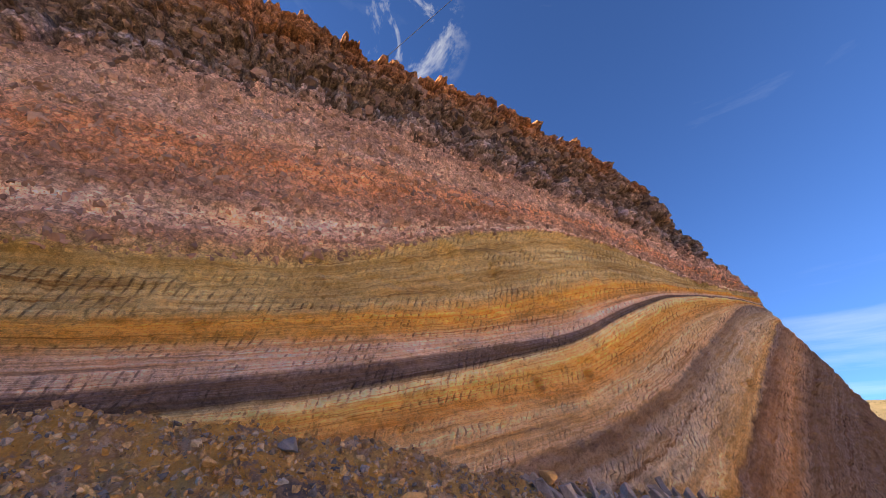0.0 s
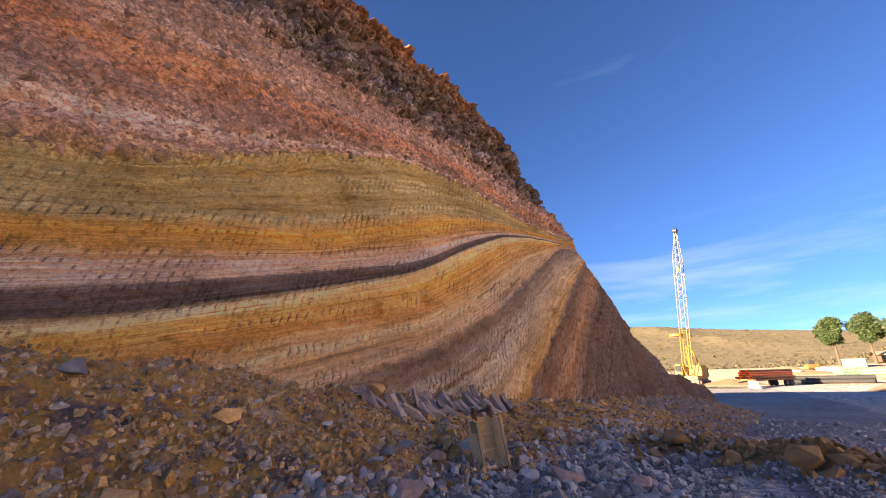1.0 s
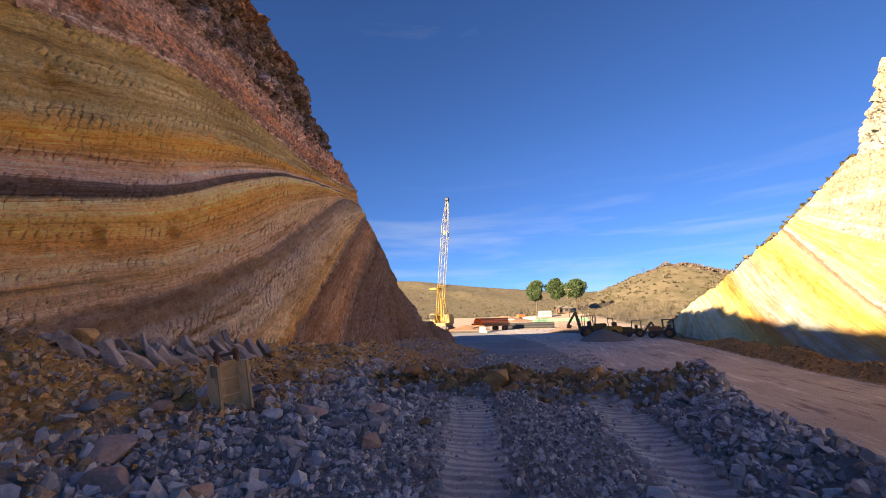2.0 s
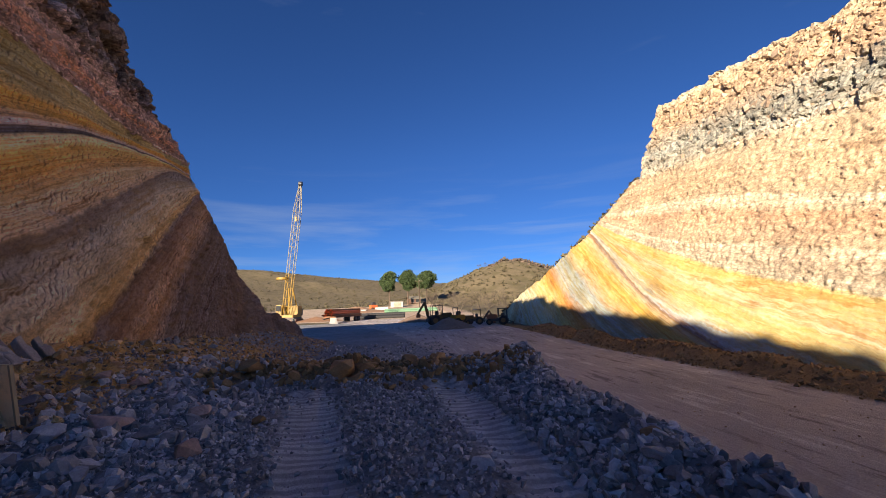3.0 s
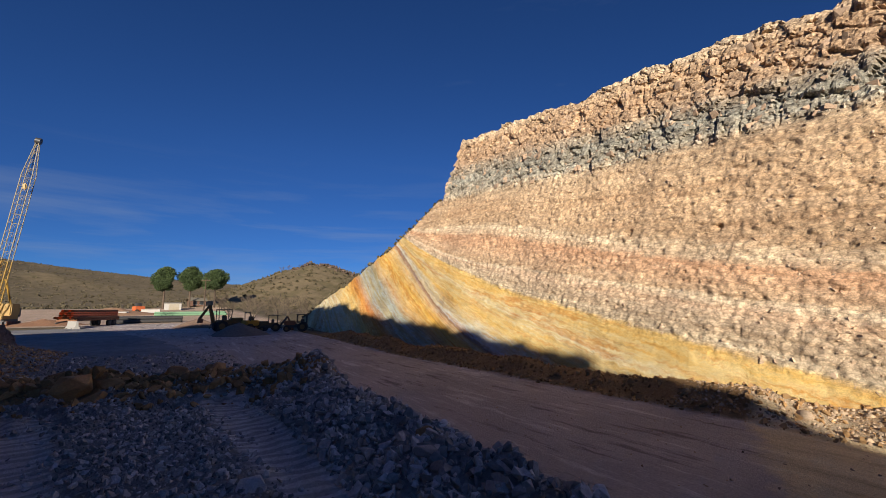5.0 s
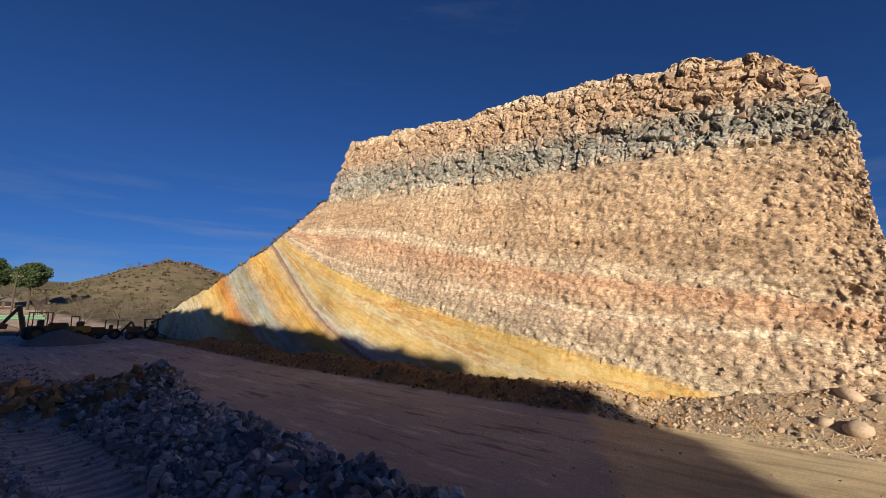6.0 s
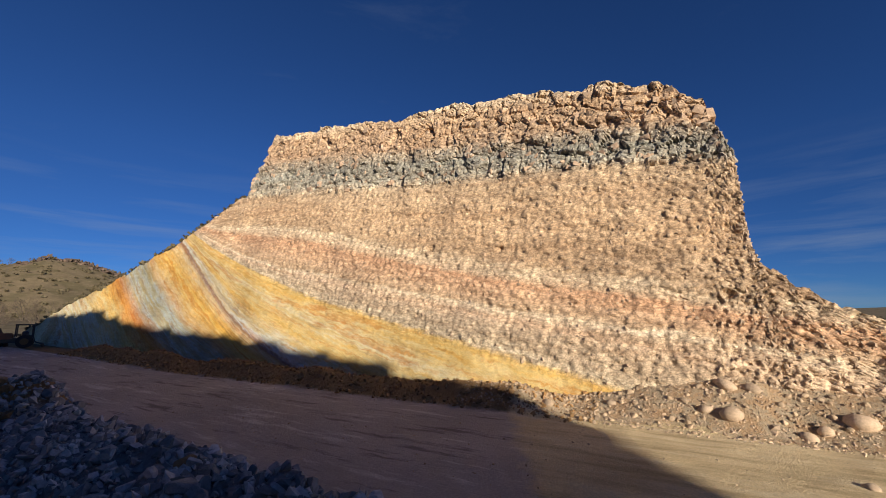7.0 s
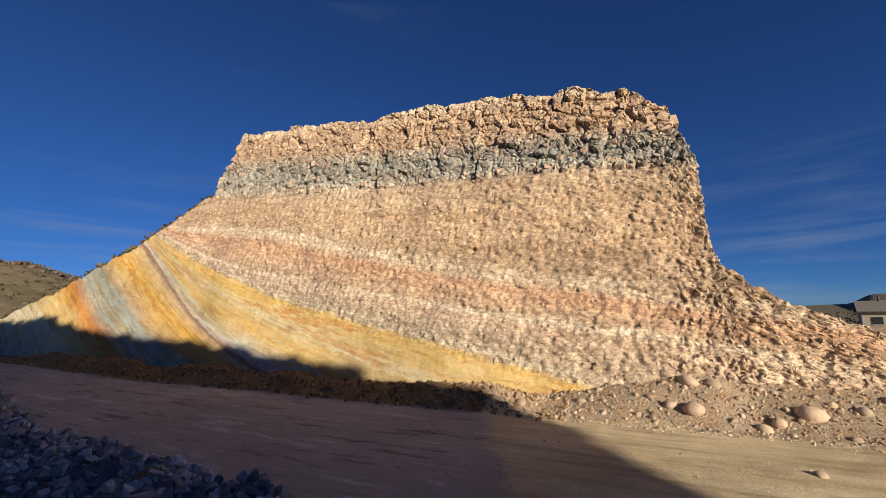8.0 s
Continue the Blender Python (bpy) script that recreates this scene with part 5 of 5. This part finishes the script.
dark_stack(-6.0, 118, -6, 5, 10.0, "white_pipe", "white plastic pipe lying on the far yard", WHITE, 0.22)
dark_stack(2.6, 112, 4, 7, 14.0, "green_pipe", "green plastic pipe lying on the far yard", GREEN, 0.25)
x, y = at_bearing(-2.6, 132)
loader = empty("skid_loader", pose(x, y, level(x, y), 0, 0, 30), "small orange skid loader on the far yard", "loader", "parked machines")
part("body", box(bmesh.new(), (2.4, 1.6, 1.2), (0, 0, 1.0), (0, 0, 0), 0.15), ORANGE, loader)
part("cab", box(bmesh.new(), (1.1, 1.3, 1.0), (-0.1, 0, 2.0), (0, 0, 0), 0.12), DARK_STEEL, loader)
for sx in (-0.75, 0.75):
    for sy in (-0.85, 0.85):
        wheel(loader, sx, sy, 0.42, 0.3)

# ------------------------------------------------------------ shed, house, pole, trees
x, y = at_bearing(0.6, 150)
z = level(x, y)
shed = empty("shed", pose(x, y, z, 0, 0, -4), "low white shed with a pale roller door", "shed")
part("wall", box(bmesh.new(), (4.4, 3.0, 2.1), (0, 0, 1.05), (0, 0, 0), 0.03), WHITE, shed)
part("roof", box(bmesh.new(), (4.8, 3.4, 0.15), (0, 0, 2.18), (4, 0, 0), 0.03), ROOF, shed)
door = part("roller_door", box(bmesh.new(), (2.6, 0.06, 1.7), (0.3, -1.53, 0.87)), PALE_STEEL, shed)
for k in range(6):
    part("slat", box(bmesh.new(), (2.6, 0.03, 0.05), (0.3, -1.57, 0.25 + 0.27 * k)), WHITE, door)


def gable_house(name, m, l, w, h, rise, wall, label, windows):
    b = empty(name, m, label, "house")
    part("wall", box(bmesh.new(), (l, w, h), (0, 0, h / 2)), wall, b)
    bm = bmesh.new()
    for s in (-1, 1):
        q = bmesh.new()
        bmesh.ops.create_cube(q, size=1, matrix=Matrix.Diagonal((l + 0.9, math.hypot(w / 2 + 0.5, rise) + 0.05, 0.14, 1)))
        q.transform(pose(0, s * (w / 4 + 0.2), h + rise / 2 - 0.05, -s * math.degrees(math.atan2(rise, w / 2 + 0.5)), 0, 0))
        me = bpy.data.meshes.new("t")
        q.to_mesh(me)
        q.free()
        bm.from_mesh(me)
        bpy.data.meshes.remove(me)
    part("roof", bm, ROOF, b, "grey brown shingle roof")
    for k in range(windows):
        win = part("window", box(bmesh.new(), (1.2, 0.08, 1.1), (-l / 2 + (k + 0.7) * l / (windows + 0.4), -w / 2 - 0.02, h * 0.55)), GLASS, b)
        part("frame", box(bmesh.new(), (1.36, 0.06, 0.1), (-l / 2 + (k + 0.7) * l / (windows + 0.4), -w / 2 - 0.05, h * 0.55 - 0.6)), WHITE, win)
    return b


x, y = at_bearing(2.9, 165)
gable_house("farm_house", pose(x, y, level(x, y), 0, 0, 12), 4.6, 4.0, 1.9, 1.0, BRICK, "small brown brick house below the pine trees", 2)
x, y = at_bearing(112.3, 98)
z = level(x, y)
home = gable_house("ranch_house", pose(x, y, -1.5, 0, 0, -106), 13.0, 9.0, 3.2, 1.7, STUCCO, "pale stucco ranch house with a grey brown roof", 5)
part("vent_pipe", rod(bmesh.new(), (-4.0, 0, 4.8), (-4.0, 0, 5.6), 0.16), DARK_STEEL, home)
x, y = at_bearing(3.7, 140)
pole = empty("utility_pole", pose(x, y, level(x, y)), "dark wooden utility pole near the pine trees", "utility pole")
bm = bmesh.new()
bmesh.ops.create_cone(bm, cap_ends=True, segments=10, radius1=0.2, radius2=0.13, depth=9.6, matrix=Matrix.Translation((0, 0, 4.8)))
part("post", bm, WOOD, pole)
part("crossarm", box(bmesh.new(), (2.4, 0.12, 0.14), (0, 0, 8.9)), WOOD, pole)
for sx in (-1.0, 0.3, 1.0):
    part("insulator", rod(bmesh.new(), (sx, 0, 8.95), (sx, 0, 9.2), 0.06), WHITE, pole)


def leaf_cloud(pts, size, rng):
    """Small bent leaves round the points, as one array mesh."""
    n = len(pts)
    rot = turns(n, rng)
    quad = np.array([(-0.5, -0.35, 0), (0.5, -0.35, 0.08), (0.5, 0.35, 0), (-0.5, 0.35, 0.1)])
    v = np.einsum("nij,vj->nvi", rot, quad) * (size * (0.6 + 0.8 * rng.random(n)))[:, None, None] + pts[:, None, :]
    return v.reshape(-1, 3), np.arange(4 * n).reshape(-1, 4)


def pine(az, dist, height, crown_w, crown_h, seed):
    x, y = at_bearing(az, dist)
    rng = np.random.default_rng(seed)
    b = empty("pine_tree", pose(x, y, level(x, y) - 0.1), "tall pine with a bare trunk and rounded dark green crown", "tree", "row of pines")
    bm = bmesh.new()
    lean = rng.uniform(-0.4, 0.4, 2)
    pts = [Vector((lean[0] * f * f, lean[1] * f, height * 0.92 * f)) for f in np.linspace(0, 1, 7)]
    for k in range(6):
        r0, r1 = 0.34 * (1 - 0.8 * k / 6), 0.34 * (1 - 0.8 * (k + 1) / 6)
        m = Matrix.Translation((pts[k] + pts[k + 1]) / 2) @ (pts[k + 1] - pts[k]).to_track_quat("Z", "Y").to_matrix().to_4x4()
        bmesh.ops.create_cone(bm, cap_ends=True, segments=9, radius1=r0, radius2=r1, depth=(pts[k + 1] - pts[k]).length * 1.02, matrix=m)
    trunk = part("trunk", bm, BARK, b)
    centres = []
    for k in range(42):
        a, f = rng.uniform(0, 2 * math.pi), rng.uniform(0.0, 1.0)
        rad = crown_w / 2 * rng.uniform(0.25, 1.0) * math.sqrt(max(0.15, 1 - (2 * f - 0.9) ** 2))
        c = Vector((rad * math.cos(a), rad * math.sin(a), height - crown_h + crown_h * (0.08 + 0.84 * f)))
        centres.append(c)
        part("limb", rod(bmesh.new(), pts[4].lerp(pts[6], f), c, 0.06, 5), BARK, trunk)
    cloud = []
    for c in centres:
        n = 420
        d = rng.normal(size=(n, 3))
        d = d / np.linalg.norm(d, axis=1)[:, None] * (rng.random(n) ** 0.45)[:, None] * np.array([crown_w * 0.2, crown_w * 0.2, crown_h * 0.2])
        cloud.append(np.array(c) + d)
    v, f = leaf_cloud(np.concatenate(cloud), 0.30, rng)
    me = mesh_from("crown", v, f, smooth=False)
    me.materials.append(PINE)
    ob = new("crown", me)
    ob.parent = b


pine(-0.4, 158, 12.9, 6.6, 6.6, 1)
pine(2.15, 160, 13.2, 7.2, 7.0, 2)
pine(4.75, 158, 12.4, 8.2, 6.4, 3)


def bare_bush(x, y, height, seed, label, group):
    rng = random.Random(seed)
    bm = bmesh.new()

    def grow(p, d, length, r, depth):
        q = p + d * length
        rod(bm, p, q, r, 5)
        if depth:
            for _ in range(3):
                n = (d + Vector((rng.uniform(-0.8, 0.8), rng.uniform(-0.8, 0.8), rng.uniform(-0.2, 0.5)))).normalized()
                grow(q, n, length * rng.uniform(0.6, 0.85), r * 0.6, depth - 1)

    for _ in range(5):
        grow(Vector((rng.uniform(-0.3, 0.3), rng.uniform(-0.3, 0.3), 0)), Vector((rng.uniform(-0.7, 0.7), rng.uniform(-0.7, 0.7), 1)).normalized(), height * 0.34, height * 0.011, 3)
    me = bpy.data.meshes.new("bare_bush")
    bm.to_mesh(me)
    bm.free()
    me.materials.append(TWIG)
    ob = new("bare_bush", me)
    ob.matrix_basis = pose(x, y, level(x, y))
    tagged(ob, label, "bush", group)


for i in range(16):
    az, d = 5.5 + 11.5 * i / 15 + 0.5 * math.sin(i * 5), 118 + 25 * math.sin(i * 2.3)
    bare_bush(*at_bearing(az, d), 4.6 + 1.6 * math.sin(i * 1.7), i, "leafless grey brown bush at the foot of the hill", "bushes under the hill")
bare_bush(*at_bearing(-15.4, 70), 3.2, 40, "leafless grey bush beside the crane", "bushes by the crane")
bare_bush(*at_bearing(-16.2, 66), 2.6, 41, "leafless grey bush beside the crane", "bushes by the crane")

# scrub on the far slopes
az = np.concatenate([RNG.uniform(-20, 8, 1500), RNG.uniform(5, 24, 450), RNG.uniform(103, 118, 200)])
dist = np.concatenate([RNG.uniform(190, 780, 1500), RNG.uniform(150, 270, 450), RNG.uniform(130, 400, 200)])
px, py = dist * np.sin(np.radians(az)), dist * np.cos(np.radians(az))
pz = ground_height(px, py)
cl = []
for k in range(9):
    s = np.where(dist < 275, 0.55, 1.0)
    cl.append(np.stack([px + RNG.normal(size=len(px)) * s * 0.7, py + RNG.normal(size=len(px)) * s * 0.7, pz + np.abs(RNG.normal(size=len(px))) * s * 0.5 + 0.1], -1))
v, f = leaf_cloud(np.concatenate(cl), 0.62, RNG)
me = mesh_from("scrub", v, f, smooth=False)
me.materials.append(SCRUB)
tagged(new("scrub", me), "dry olive scrub dotted over the far slopes", "scrub", kind="stuff")
# dark ledge of rock along the top of the near hill
ledge_az = RNG.uniform(13.5, 24, 700)
ledge_d = 238 + RNG.normal(size=700) * 4.0
lx, ly = ledge_d * np.sin(np.radians(ledge_az)), ledge_d * np.cos(np.radians(ledge_az))
stone_field("hill_ledge", np.stack([lx, ly, ground_height(lx, ly) + RNG.uniform(-0.9, 0.7, 700)], -1), 0.9 + 2.4 * RNG.random(700) ** 2, rock("dark_ledge_rock", (0.07, 0.05, 0.04), (0.17, 0.12, 0.09), 0.5), "dark rock ledge along the top of the hill")
for i, a in enumerate((12.2, 13.0, 14.4, 15.2)):
    d = 245
    bare_bush(*at_bearing(a, d), 3.4, 60 + i, "dark leafless bush on the hill top", "bushes on the hill")

# tufts along the sunlit slope edge and the shaded crest
x, y, z, w = right_grid
ids = np.flatnonzero(y[-1] > 29)
ids = ids[::7]
cl = np.concatenate([np.stack([x[-1][ids] + RNG.normal(size=len(ids)) * 0.12 + 0.1, y[-1][ids] + RNG.normal(size=len(ids)) * 0.14, z[-1][ids] + np.abs(RNG.normal(size=len(ids))) * 0.12], -1) for _ in range(12)])
v, f = leaf_cloud(cl, 0.22, RNG)
me = mesh_from("edge_tufts", v, f, smooth=False)
me.materials.append(SCRUB)
tagged(new("edge_tufts", me), "small dry tufts along the edge of the slope", "scrub", kind="stuff")

# overhead line above the shaded crest
cable = bpy.data.curves.new("overhead_cable", "CURVE")
cable.dimensions, cable.bevel_depth, cable.bevel_resolution = "3D", 0.018, 2
sp = cable.splines.new("POLY")
ends = Vector((-28.1, -1.9, 20.6)), Vector((-14.42, 6.62, 27.4))
sp.points.add(16)
for k in range(17):
    f = k / 16 * 2.2
    p = ends[0].lerp(ends[1], f)
    sp.points[k].co = (p.x, p.y, p.z - 0.1 * math.sin(math.pi * k / 16), 1)
cable.materials.append(DARK_STEEL)
tagged(new("overhead_cable", cable), "thin dark overhead cable above the shaded crest", "cable")
